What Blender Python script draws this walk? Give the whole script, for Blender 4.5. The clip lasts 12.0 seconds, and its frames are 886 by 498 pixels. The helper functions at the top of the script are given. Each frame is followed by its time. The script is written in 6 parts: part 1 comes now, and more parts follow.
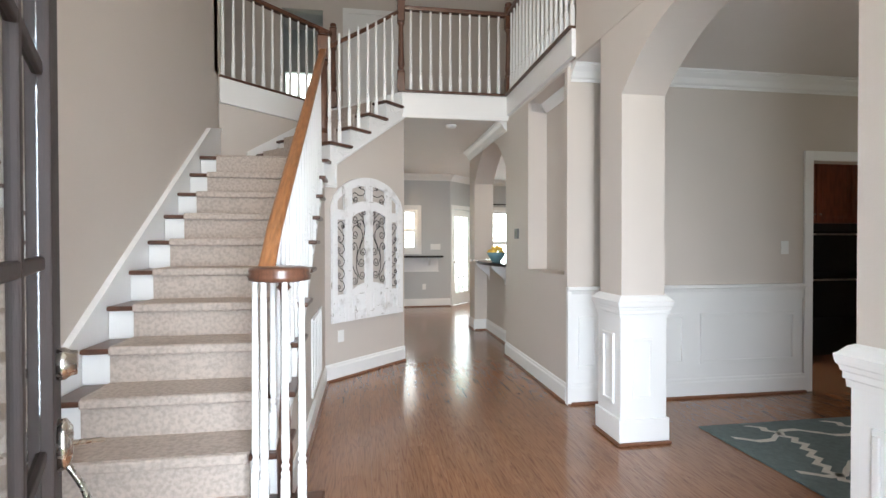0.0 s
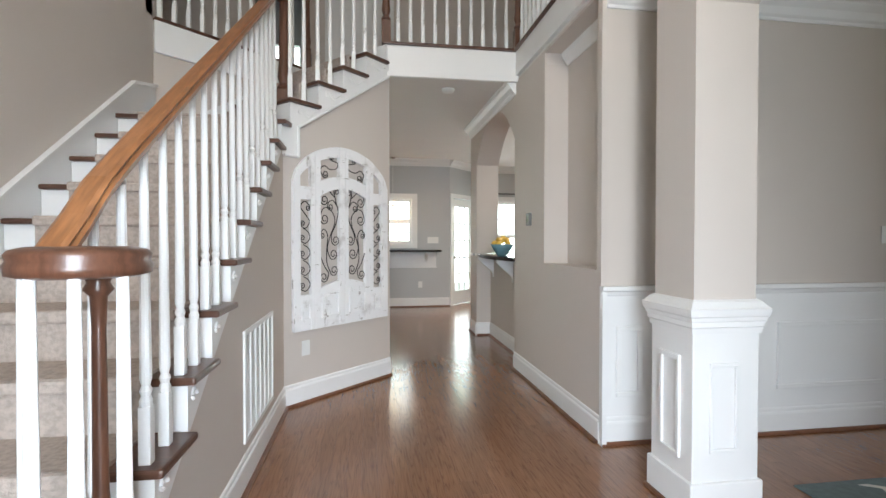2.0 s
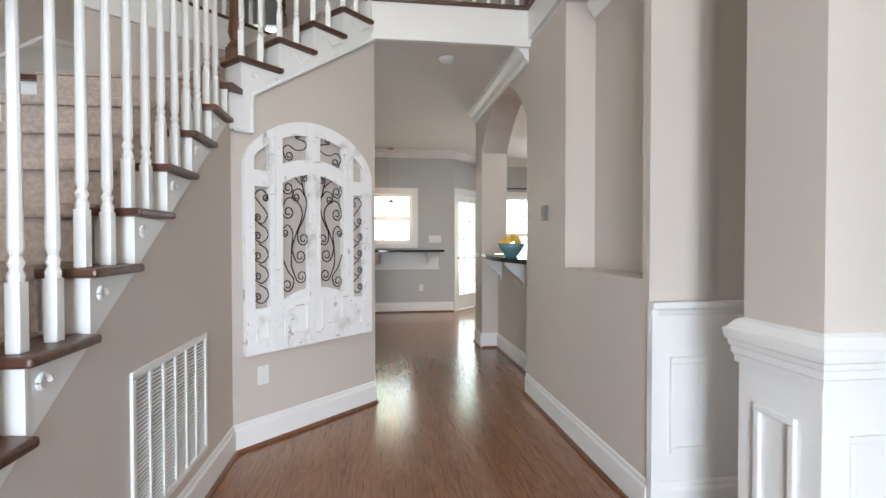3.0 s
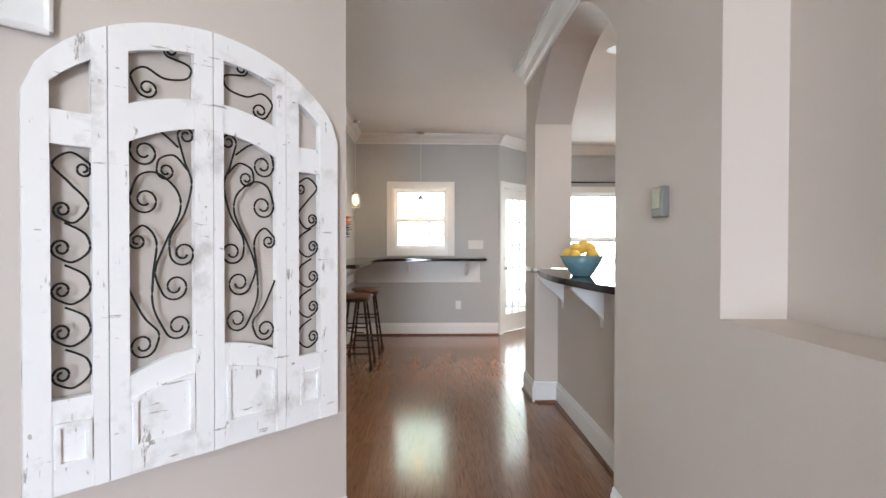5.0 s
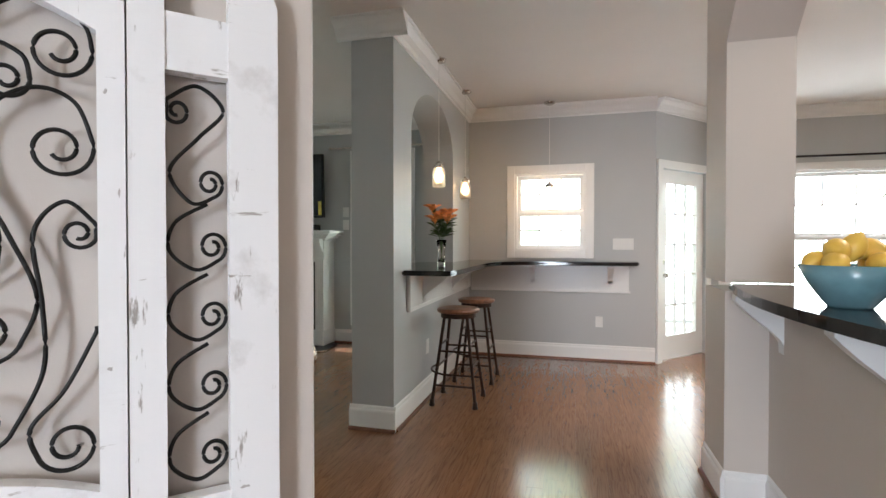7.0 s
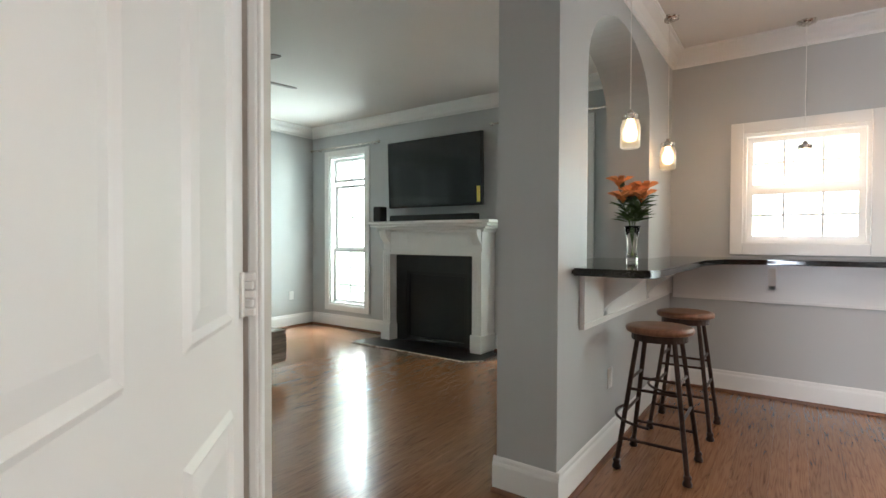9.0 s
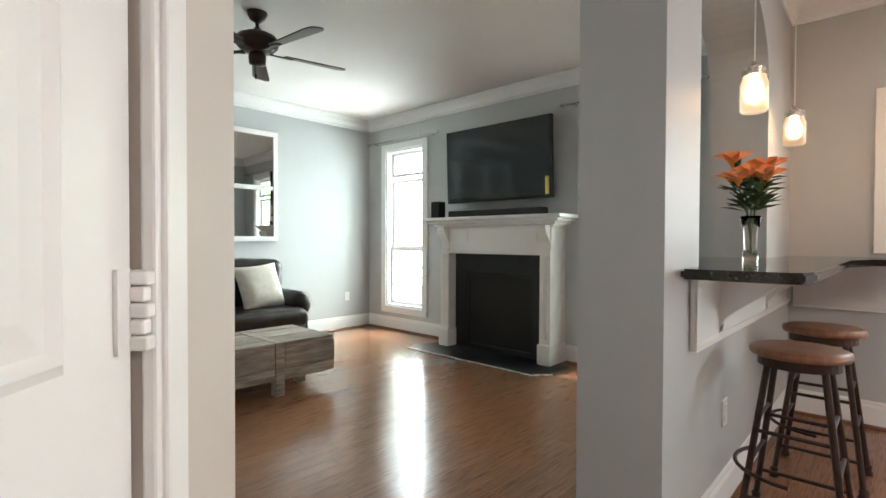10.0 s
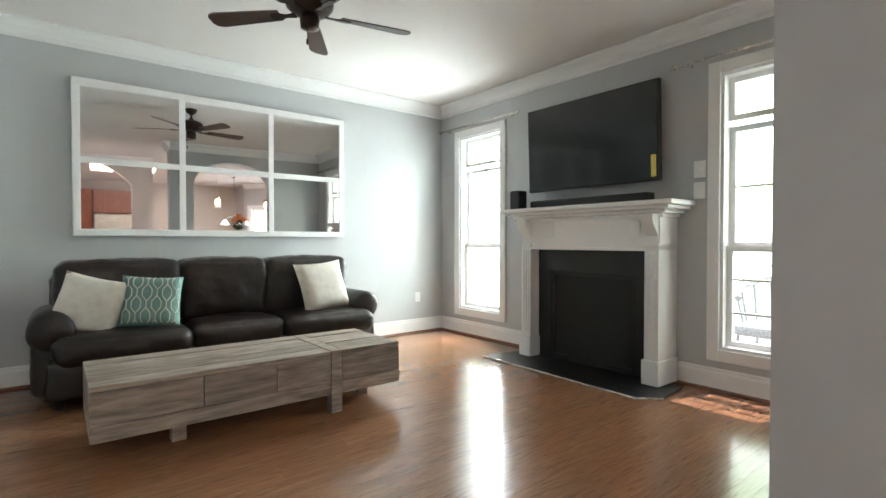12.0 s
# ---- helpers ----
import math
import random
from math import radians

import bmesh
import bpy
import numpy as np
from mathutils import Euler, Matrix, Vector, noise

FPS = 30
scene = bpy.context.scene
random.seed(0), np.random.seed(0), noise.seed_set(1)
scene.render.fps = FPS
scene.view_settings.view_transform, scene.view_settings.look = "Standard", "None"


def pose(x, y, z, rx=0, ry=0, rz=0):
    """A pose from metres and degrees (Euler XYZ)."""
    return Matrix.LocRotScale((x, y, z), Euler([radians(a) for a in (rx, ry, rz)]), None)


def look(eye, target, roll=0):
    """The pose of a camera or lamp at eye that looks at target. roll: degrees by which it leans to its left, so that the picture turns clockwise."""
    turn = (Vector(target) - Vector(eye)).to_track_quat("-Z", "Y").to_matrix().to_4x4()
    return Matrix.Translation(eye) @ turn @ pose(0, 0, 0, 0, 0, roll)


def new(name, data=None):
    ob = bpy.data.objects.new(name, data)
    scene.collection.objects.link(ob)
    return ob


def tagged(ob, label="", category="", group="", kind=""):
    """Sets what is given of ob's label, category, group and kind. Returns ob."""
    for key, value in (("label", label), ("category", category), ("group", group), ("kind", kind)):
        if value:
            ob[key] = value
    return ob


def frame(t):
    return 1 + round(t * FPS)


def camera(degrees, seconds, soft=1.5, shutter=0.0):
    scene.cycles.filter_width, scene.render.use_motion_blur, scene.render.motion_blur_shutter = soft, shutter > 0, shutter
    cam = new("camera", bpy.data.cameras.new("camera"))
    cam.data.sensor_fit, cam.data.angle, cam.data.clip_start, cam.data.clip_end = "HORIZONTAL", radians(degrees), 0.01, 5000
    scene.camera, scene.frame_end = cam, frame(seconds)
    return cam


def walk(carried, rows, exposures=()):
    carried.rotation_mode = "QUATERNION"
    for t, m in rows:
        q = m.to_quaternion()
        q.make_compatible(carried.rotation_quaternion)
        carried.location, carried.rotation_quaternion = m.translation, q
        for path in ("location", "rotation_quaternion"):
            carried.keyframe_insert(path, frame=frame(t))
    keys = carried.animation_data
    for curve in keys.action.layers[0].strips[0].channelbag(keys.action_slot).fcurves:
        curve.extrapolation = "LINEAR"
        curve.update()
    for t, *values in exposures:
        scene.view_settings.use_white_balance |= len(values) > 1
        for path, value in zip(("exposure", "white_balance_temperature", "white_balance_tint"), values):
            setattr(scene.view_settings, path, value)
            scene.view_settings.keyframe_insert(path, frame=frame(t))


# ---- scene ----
cam = camera(84.1, 12.0)
METRES, EYE, TILT, LEAN, TURN = 6.6, 1.24, 0.0, 0.0, -8.9
PATH = [
    (0, (0.29, -0.007, 1.322), (0.597, 1.969, 1.299), -0.1),
    (0.5, (0.352, 0.136, 1.306), (0.654, 2.113, 1.28), -0.2),
    (1, (0.401, 0.339, 1.293), (0.709, 2.315, 1.262), -0.1),
    (1.5, (0.447, 0.62, 1.267), (0.756, 2.596, 1.234), -0.0),
    (2, (0.518, 1.01, 1.24), (0.817, 2.987, 1.206), -0.0),
    (2.5, (0.589, 1.376, 1.231), (0.886, 3.353, 1.195), -0.1),
    (2.7, (0.644, 1.539, 1.232), (0.93, 3.518, 1.194), -0.1),
    (4.5, (1.004, 3.034, 1.273), (1.144, 5.029, 1.245), 0.1),
    (5, (1.07, 3.394, 1.278), (1.126, 5.394, 1.252), 0.1),
    (5.5, (1.129, 3.74, 1.269), (1.074, 5.739, 1.243), 0.3),
    (6.5, (1.219, 4.367, 1.28), (0.872, 6.336, 1.253), 0.0),
    (8.5, (1.023, 5.467, 1.196), (0.005, 7.188, 1.164), 0.3),
    (9, (0.891, 5.68, 1.201), (-0.268, 7.31, 1.164), 0.2),
    (9.5, (0.751, 5.886, 1.192), (-0.517, 7.433, 1.154), 0.3),
    (10, (0.604, 6.094, 1.167), (-0.757, 7.56, 1.132), 0.2),
    (10.5, (0.45, 6.256, 1.132), (-0.99, 7.645, 1.105), 0.2),
    (11.5, (0.216, 6.46, 1.11), (-1.308, 7.756, 1.084), 0.1),
    (12, (0.142, 6.517, 1.107), (-1.426, 7.758, 1.075), 0.0),
]
walk(cam, [(t, look(eye, target, roll)) for t, eye, target, roll in PATH], exposures=[(0, 0.0, 6020, 9), (1.5, -0.15, 5980, 8), (3, -0.08, 5950, 9), (5, 0.12, 5880, 12), (6.5, 0.1, 5950, 12), (8.5, 0.18, 5880, 11), (10.5, 0.66, 6050, 18), (12, 0.68, 6080, 19)])

# ---- light and exposure ----
world = bpy.data.worlds.new("world")
scene.world = world
world.use_nodes = True
wn = world.node_tree
sky = wn.nodes.new("ShaderNodeTexSky")
sky.sky_type, sky.sun_disc = "NISHITA", False
sky.sun_elevation, sky.sun_rotation = radians(72), radians(18)
wn.links.new(sky.outputs[0], wn.nodes["Background"].inputs[0])
wn.nodes["Background"].inputs[1].default_value = 0.12


def lamp(name, kind, m, energy, color, **settings):
    data = bpy.data.lights.new(name, kind)
    data.energy, data.color = energy, color
    if kind == "AREA":
        data.shape = "RECTANGLE"
        data.size, data.size_y = settings["size"], settings["size_y"]
    if "radius" in settings:
        data.shadow_soft_size = settings["radius"]
    ob = new(name, data)
    ob.matrix_world = m
    return ob


sun = lamp("sun", "SUN", look((0, 20, 20), (-2.0, 13.8, 1.0)), 5.0, (1.0, 0.95, 0.88))
sun.data.angle = radians(0.6)
DAY, COOL = (0.95, 0.99, 1.0), (0.90, 0.955, 1.0)
lamp("door_daylight", "AREA", look((0.45, -1.6, 1.5), (0.55, 3, 1.2)), 720, COOL, size=2.6, size_y=2.6)
# Added warm fill for the upper foyer, through an assumed, unseen window.
lamp("foyer_fill_light", "AREA", look((0.35, -0.62, 4.1), (0.35, 4, 2.2)), 105, (1.0, 0.85, 0.66), size=2.0, size_y=1.7)
# Extra lamp lifting the dining walls; the front window it implies is assumed.
lamp("dining_fill_light", "AREA", look((4.2, -0.62, 1.5), (4.2, 4, 1.3)), 17, (1.0, 0.88, 0.74), size=2.2, size_y=1.7)
lamp("kitchen_window_daylight", "AREA", look((0.95, 10.42, 1.6), (0.95, 5, 1.2)), 5, DAY, size=0.75, size_y=0.85)
lamp("living_window_daylight", "AREA", look((-4.02, 10.95, 1.5), (-3.95, 5, 0.7)), 140, (0.86, 1.0, 0.88), size=0.9, size_y=2.2)
lamp("patio_door_daylight", "AREA", look((2.27, 10.68, 1.15), (1.4, 9.0, 0.6)), 4, DAY, size=0.56, size_y=1.6)
lamp("nook_window_daylight", "AREA", look((3.7, 11.25, 1.4), (3.6, 5, 1.0)), 50, DAY, size=1.9, size_y=1.5)


# ---- materials ----
def mat(name, col, rough=0.5, metal=0.0, var=0.1, scale=3.0, bump=0.0, bscale=150.0, stretch=(1, 1, 1), coat=0.0, glass=0.0, emit=0.0, emit_col=None, each=0.0, contrast=None):
    m = bpy.data.materials.new(name)
    m.use_nodes = True
    t = m.node_tree
    p = t.nodes["Principled BSDF"]
    p.inputs["Roughness"].default_value, p.inputs["Metallic"].default_value = rough, metal
    p.inputs["Coat Weight"].default_value = coat
    p.inputs["Coat Roughness"].default_value = 0.08
    p.inputs["Transmission Weight"].default_value = glass
    if emit:
        p.inputs["Emission Color"].default_value = (*(emit_col or col), 1)
        p.inputs["Emission Strength"].default_value = emit
    geo = t.nodes.new("ShaderNodeNewGeometry")
    mp = t.nodes.new("ShaderNodeMapping")
    mp.inputs["Scale"].default_value = stretch
    place = geo.outputs["Position"]
    if each:
        info = t.nodes.new("ShaderNodeObjectInfo")
        add = t.nodes.new("ShaderNodeMath")
        t.links.new(info.outputs["Random"], add.inputs[0])
        t.links.new(geo.outputs["Random Per Island"], add.inputs[1])
        fr = t.nodes.new("ShaderNodeMath")
        fr.operation = "FRACT"
        t.links.new(add.outputs[0], fr.inputs[0])
        sc = t.nodes.new("ShaderNodeVectorMath")
        sc.operation = "MULTIPLY_ADD"
        t.links.new(fr.outputs[0], sc.inputs[0])
        sc.inputs[1].default_value = (31, 17, 11)
        t.links.new(place, sc.inputs[2])
        place = sc.outputs[0]
    t.links.new(place, mp.inputs[0])
    n1 = t.nodes.new("ShaderNodeTexNoise")
    n1.inputs["Scale"].default_value, n1.inputs["Detail"].default_value = scale, 6
    t.links.new(mp.outputs[0], n1.inputs["Vector"])
    ramp = t.nodes.new("ShaderNodeValToRGB")
    lo, hi = contrast or (0.3, 0.7)
    ramp.color_ramp.elements[0].position, ramp.color_ramp.elements[1].position = lo, hi
    ramp.color_ramp.elements[0].color = (*[c * (1 - var) for c in col], 1)
    ramp.color_ramp.elements[1].color = (*[min(1, c * (1 + var)) for c in col], 1)
    t.links.new(n1.outputs["Fac"], ramp.inputs[0])
    out = ramp.outputs[0]
    if each:
        hsv = t.nodes.new("ShaderNodeHueSaturation")
        mr = t.nodes.new("ShaderNodeMapRange")
        mr.inputs["To Min"].default_value, mr.inputs["To Max"].default_value = 1 - each, 1 + each
        t.links.new(fr.outputs[0], mr.inputs[0])
        t.links.new(mr.outputs[0], hsv.inputs["Value"])
        t.links.new(out, hsv.inputs["Color"])
        out = hsv.outputs[0]
    t.links.new(out, p.inputs["Base Color"])
    rr = t.nodes.new("ShaderNodeMapRange")
    rr.inputs["To Min"].default_value, rr.inputs["To Max"].default_value = max(0.02, rough * 0.85), min(1, rough * 1.15)
    t.links.new(n1.outputs["Fac"], rr.inputs[0])
    t.links.new(rr.outputs[0], p.inputs["Roughness"])
    if bump:
        n2 = t.nodes.new("ShaderNodeTexNoise")
        n2.inputs["Scale"].default_value, n2.inputs["Detail"].default_value = bscale, 3
        t.links.new(mp.outputs[0], n2.inputs["Vector"])
        b = t.nodes.new("ShaderNodeBump")
        b.inputs["Strength"].default_value, b.inputs["Distance"].default_value = bump, 0.004
        t.links.new(n2.outputs["Fac"], b.inputs["Height"])
        t.links.new(b.outputs[0], p.inputs["Normal"])
    return m


def wood_floor():
    """Red-brown stained strip oak: each strip of its own tone, with cathedral grain and dark pores."""
    m = bpy.data.materials.new("oak_floor")
    m.use_nodes = True
    t = m.node_tree
    p = t.nodes["Principled BSDF"]

    def node(kind, **values):
        n = t.nodes.new(kind)
        for k, v in values.items():
            n.inputs[k].default_value = v
        return n

    def math_node(op, a, b):
        n = t.nodes.new("ShaderNodeMath")
        n.operation = op
        for i, v in enumerate((a, b)):
            if isinstance(v, (int, float)):
                n.inputs[i].default_value = v
            else:
                t.links.new(v, n.inputs[i])
        return n.outputs[0]

    geo, info = node("ShaderNodeNewGeometry"), node("ShaderNodeObjectInfo")
    own = math_node("FRACT", math_node("ADD", info.outputs["Random"], geo.outputs["Random Per Island"]), 0)
    shift = t.nodes.new("ShaderNodeVectorMath")
    shift.operation = "MULTIPLY_ADD"
    t.links.new(own, shift.inputs[0])
    shift.inputs[1].default_value = (13, 37, 7)
    t.links.new(geo.outputs["Position"], shift.inputs[2])

    def noise_at(place, stretch, scale, detail):
        mp = node("ShaderNodeMapping", Scale=stretch)
        t.links.new(place, mp.inputs[0])
        n = node("ShaderNodeTexNoise", Scale=scale, Detail=detail)
        t.links.new(mp.outputs[0], n.inputs["Vector"])
        return n.outputs["Fac"]

    figure = noise_at(shift.outputs[0], (24, 1.3, 1), 1.0, 2)
    rings = math_node("ABSOLUTE", math_node("SINE", math_node("MULTIPLY", figure, 30.0), 0), 0)
    pores = noise_at(shift.outputs[0], (60, 5, 1), 1.0, 2)
    cloud = noise_at(geo.outputs["Position"], (1.5, 1.0, 1), 1.2, 3)
    mix = math_node("ADD", math_node("MULTIPLY", rings, 0.20), math_node("MULTIPLY", pores, 0.32))
    ramp = t.nodes.new("ShaderNodeValToRGB")
    e = ramp.color_ramp.elements
    e[0].position, e[0].color = 0.10, (0.140, 0.058, 0.030, 1)
    e[1].position, e[1].color = 0.45, (0.285, 0.142, 0.072, 1)
    mid = e.new(0.22)
    mid.color = (0.225, 0.103, 0.051, 1)
    t.links.new(mix, ramp.inputs[0])
    hsv = t.nodes.new("ShaderNodeHueSaturation")
    tone = node("ShaderNodeMapRange", **{"To Min": 0.9, "To Max": 1.1})
    t.links.new(math_node("ADD", math_node("MULTIPLY", own, 0.7), math_node("MULTIPLY", cloud, 0.3)), tone.inputs[0])
    t.links.new(tone.outputs[0], hsv.inputs["Value"])
    t.links.new(ramp.outputs[0], hsv.inputs["Color"])
    t.links.new(hsv.outputs[0], p.inputs["Base Color"])
    rough = node("ShaderNodeMapRange", **{"To Min": 0.17, "To Max": 0.22})
    t.links.new(cloud, rough.inputs[0])
    t.links.new(rough.outputs[0], p.inputs["Roughness"])
    p.inputs["Coat Weight"].default_value, p.inputs["Coat Roughness"].default_value = 0.2, 0.12
    bump = node("ShaderNodeBump", Strength=0.015, Distance=0.002)
    t.links.new(figure, bump.inputs["Height"])
    t.links.new(bump.outputs[0], p.inputs["Normal"])
    return m


def worn_white():
    """White paint on old boards: smudged grey blotches and dry-brushed scuffs down to the wood."""
    m = bpy.data.materials.new("whitewashed_wood")
    m.use_nodes = True
    t = m.node_tree
    p = t.nodes["Principled BSDF"]
    p.inputs["Roughness"].default_value = 0.65
    geo = t.nodes.new("ShaderNodeNewGeometry")
    col = None
    # (stretch, scale, low, high, colour below, colour above)
    for stretch, scale, lo, hi, tint in (((1, 1, 1), 5.0, 0.56, 0.74, (0.56, 0.54, 0.52)), ((5, 5, 1.2), 7.0, 0.635, 0.685, (0.36, 0.33, 0.30)), ((1.2, 1.2, 7), 6.0, 0.65, 0.69, (0.42, 0.39, 0.36))):
        mp = t.nodes.new("ShaderNodeMapping")
        mp.inputs["Scale"].default_value = stretch
        t.links.new(geo.outputs["Position"], mp.inputs[0])
        n = t.nodes.new("ShaderNodeTexNoise")
        n.inputs["Scale"].default_value, n.inputs["Detail"].default_value = scale, 8
        n.inputs["Roughness"].default_value = 0.62
        t.links.new(mp.outputs[0], n.inputs["Vector"])
        r = t.nodes.new("ShaderNodeMapRange")
        r.inputs["From Min"].default_value, r.inputs["From Max"].default_value = lo, hi
        t.links.new(n.outputs["Fac"], r.inputs[0])
        x = t.nodes.new("ShaderNodeMix")
        x.data_type = "RGBA"
        t.links.new(r.outputs[0], x.inputs[0])
        if col is None:
            x.inputs[6].default_value = (0.87, 0.87, 0.87, 1)
        else:
            t.links.new(col, x.inputs[6])
        x.inputs[7].default_value = (*tint, 1)
        col = x.outputs[2]
    t.links.new(col, p.inputs["Base Color"])
    b = t.nodes.new("ShaderNodeBump")
    b.inputs["Strength"].default_value, b.inputs["Distance"].default_value = 0.25, 0.004
    t.links.new(n.outputs["Fac"], b.inputs["Height"])
    t.links.new(b.outputs[0], p.inputs["Normal"])
    return m


BEIGE = mat("beige_wall_paint", (0.60, 0.545, 0.495), 0.6, var=0.025, scale=1.2, bump=0.08, bscale=180)
GREY = mat("grey_wall_paint", (0.49, 0.505, 0.51), 0.45, var=0.03, scale=1.0, bump=0.08, bscale=180)
WHITE = mat("white_trim_paint", (0.82, 0.82, 0.81), 0.32, var=0.02, scale=2, bump=0.03, bscale=60)
CEIL = mat("ceiling_paint", (0.72, 0.69, 0.66), 0.8, var=0.02, scale=2, bump=0.1, bscale=220)
OAKFLOOR = wood_floor()
SEAM = mat("floor_joint", (0.14, 0.06, 0.032), 0.4)
TREAD = mat("stained_tread", (0.095, 0.045, 0.028), 0.3, var=0.3, scale=10, stretch=(1, 8, 1), bump=0.05, bscale=40)
RAIL = mat("oak_rail", (0.29, 0.125, 0.048), 0.3, var=0.3, scale=9, stretch=(8, 1, 1.5), bump=0.05, bscale=40, coat=0.2)
NEWEL = mat("dark_newel_oak", (0.115, 0.050, 0.029), 0.3, var=0.3, scale=9, stretch=(8, 8, 1), bump=0.05, bscale=40, coat=0.2)
SHOE = mat("shoe_moulding", (0.17, 0.07, 0.035), 0.35, var=0.2, scale=12)
CARPET = mat("grey_carpet", (0.45, 0.385, 0.335), 0.95, var=0.13, scale=50, bump=0.8, bscale=260, contrast=(0.35, 0.6))
GATEWOOD = worn_white()
WORN = mat("worn_bare_wood", (0.5, 0.475, 0.45), 0.8, var=0.25, scale=30)
IRON = mat("black_iron", (0.02, 0.019, 0.018), 0.45, 0.7, var=0.2, scale=30, bump=0.1, bscale=200)
GRANITE = mat("black_granite", (0.02, 0.018, 0.017), 0.07, var=0.6, scale=180)
STEEL = mat("brushed_nickel", (0.62, 0.58, 0.53), 0.27, 1.0, var=0.06, scale=60)
CHROME = mat("faucet_metal", (0.45, 0.42, 0.40), 0.15, 1.0, var=0.05)
BLACK = mat("black_plastic", (0.005, 0.005, 0.005), 0.5, var=0.1)
SCREEN = mat("tv_screen", (0.008, 0.009, 0.009), 0.12, var=0.05)
SLATE = mat("black_slate", (0.011, 0.011, 0.012), 0.4, var=0.25, scale=8, bump=0.1, bscale=50)
FIREBOX = mat("firebox", (0.008, 0.008, 0.008), 0.7, var=0.3, scale=20)
LEATHER = mat("dark_leather", (0.015, 0.009, 0.008), 0.33, var=0.35, scale=10, bump=0.7, bscale=26)
BARN = mat("weathered_barnwood", (0.27, 0.215, 0.18), 0.8, var=0.42, scale=7, stretch=(6, 0.7, 6), bump=0.4, bscale=50, each=0.22)
LINEN = mat("cream_linen", (0.72, 0.67, 0.60), 0.95, var=0.08, scale=20, bump=0.4, bscale=300)
TEAL = mat("teal_fabric", (0.17, 0.29, 0.26), 0.9, var=0.08, scale=20, bump=0.3, bscale=300)
MIRROR = mat("mirror_glass", (0.86, 0.87, 0.87), 0.015, 1.0, var=0.0)
FANWOOD = mat("fan_blade_wood", (0.06, 0.032, 0.022), 0.35, var=0.3, scale=10, stretch=(4, 4, 1))
BRONZE = mat("fan_bronze", (0.05, 0.035, 0.028), 0.35, 0.8, var=0.2)
SEATWOOD = mat("stool_seat_wood", (0.22, 0.10, 0.055), 0.3, var=0.3, scale=10, stretch=(6, 1, 1))
STOOLMETAL = mat("stool_steel", (0.05, 0.03, 0.024), 0.4, 0.7, var=0.3, scale=30)
BOWL = mat("blue_glaze", (0.15, 0.29, 0.34), 0.25, var=0.1, scale=20, coat=0.3)
LEMON = mat("lemon_skin", (0.80, 0.52, 0.09), 0.4, var=0.12, scale=10, bump=0.3, bscale=120)
ORANGE = mat("lily_petal", (0.85, 0.30, 0.10), 0.6, var=0.25, scale=20)
PINK = mat("pink_petal", (0.62, 0.36, 0.33), 0.6, var=0.3, scale=20)
LEAF = mat("lily_leaf", (0.06, 0.11, 0.035), 0.5, var=0.4, scale=30)
BULB = mat("bulb_glow", (1.0, 0.75, 0.45), 0.4, emit=45.0, emit_col=(1.0, 0.62, 0.30))
CANLIGHT = mat("downlight_glow", (1, 0.9, 0.75), 0.4, emit=9.0, emit_col=(1.0, 0.86, 0.68))
SHADEGLOW = mat("lit_shade_glass", (0.9, 0.88, 0.84), 0.4, emit=2.2, emit_col=(1, 0.93, 0.82))
CHERRY = mat("cherry_cabinet", (0.20, 0.055, 0.025), 0.35, var=0.3, scale=6, stretch=(6, 6, 1), coat=0.2)
DOORWOOD = mat("dark_door_wood", (0.028, 0.016, 0.013), 0.65, var=0.3, scale=8, stretch=(8, 8, 1), bump=0.15, bscale=60)
RUGBASE = mat("blue_grey_wool", (0.13, 0.165, 0.165), 0.95, var=0.15, scale=30, bump=0.5, bscale=300)
RUGLINE = mat("ivory_wool", (0.62, 0.60, 0.54), 0.95, var=0.1, scale=30, bump=0.5, bscale=300)
PLATE = mat("white_plastic", (0.80, 0.80, 0.78), 0.35, var=0.01)
DECK = mat("deck_paint", (0.65, 0.65, 0.64), 0.6, var=0.1)
LAWN = mat("lawn", (0.08, 0.13, 0.04), 0.9, var=0.4, scale=2, bump=0.4, bscale=20)


def clear_glass(name, col=(1, 1, 1), rough=0.0, ior=1.45):
    m = bpy.data.materials.new(name)
    m.use_nodes = True
    t = m.node_tree
    p = t.nodes["Principled BSDF"]
    p.inputs["Base Color"].default_value = (*col, 1)
    p.inputs["Transmission Weight"].default_value = 1
    p.inputs["Roughness"].default_value, p.inputs["IOR"].default_value = rough, ior
    return m


GLASS = clear_glass("window_glass", ior=1.08)
DOORGLASS = clear_glass("door_glass", (0.8, 0.84, 0.84), ior=1.5)
JAR = clear_glass("jar_glass", (1, 0.97, 0.93), 0.02, 1.25)
RIBBED = clear_glass("ribbed_jar_glass", (1, 0.93, 0.82), 0.32, 1.35)


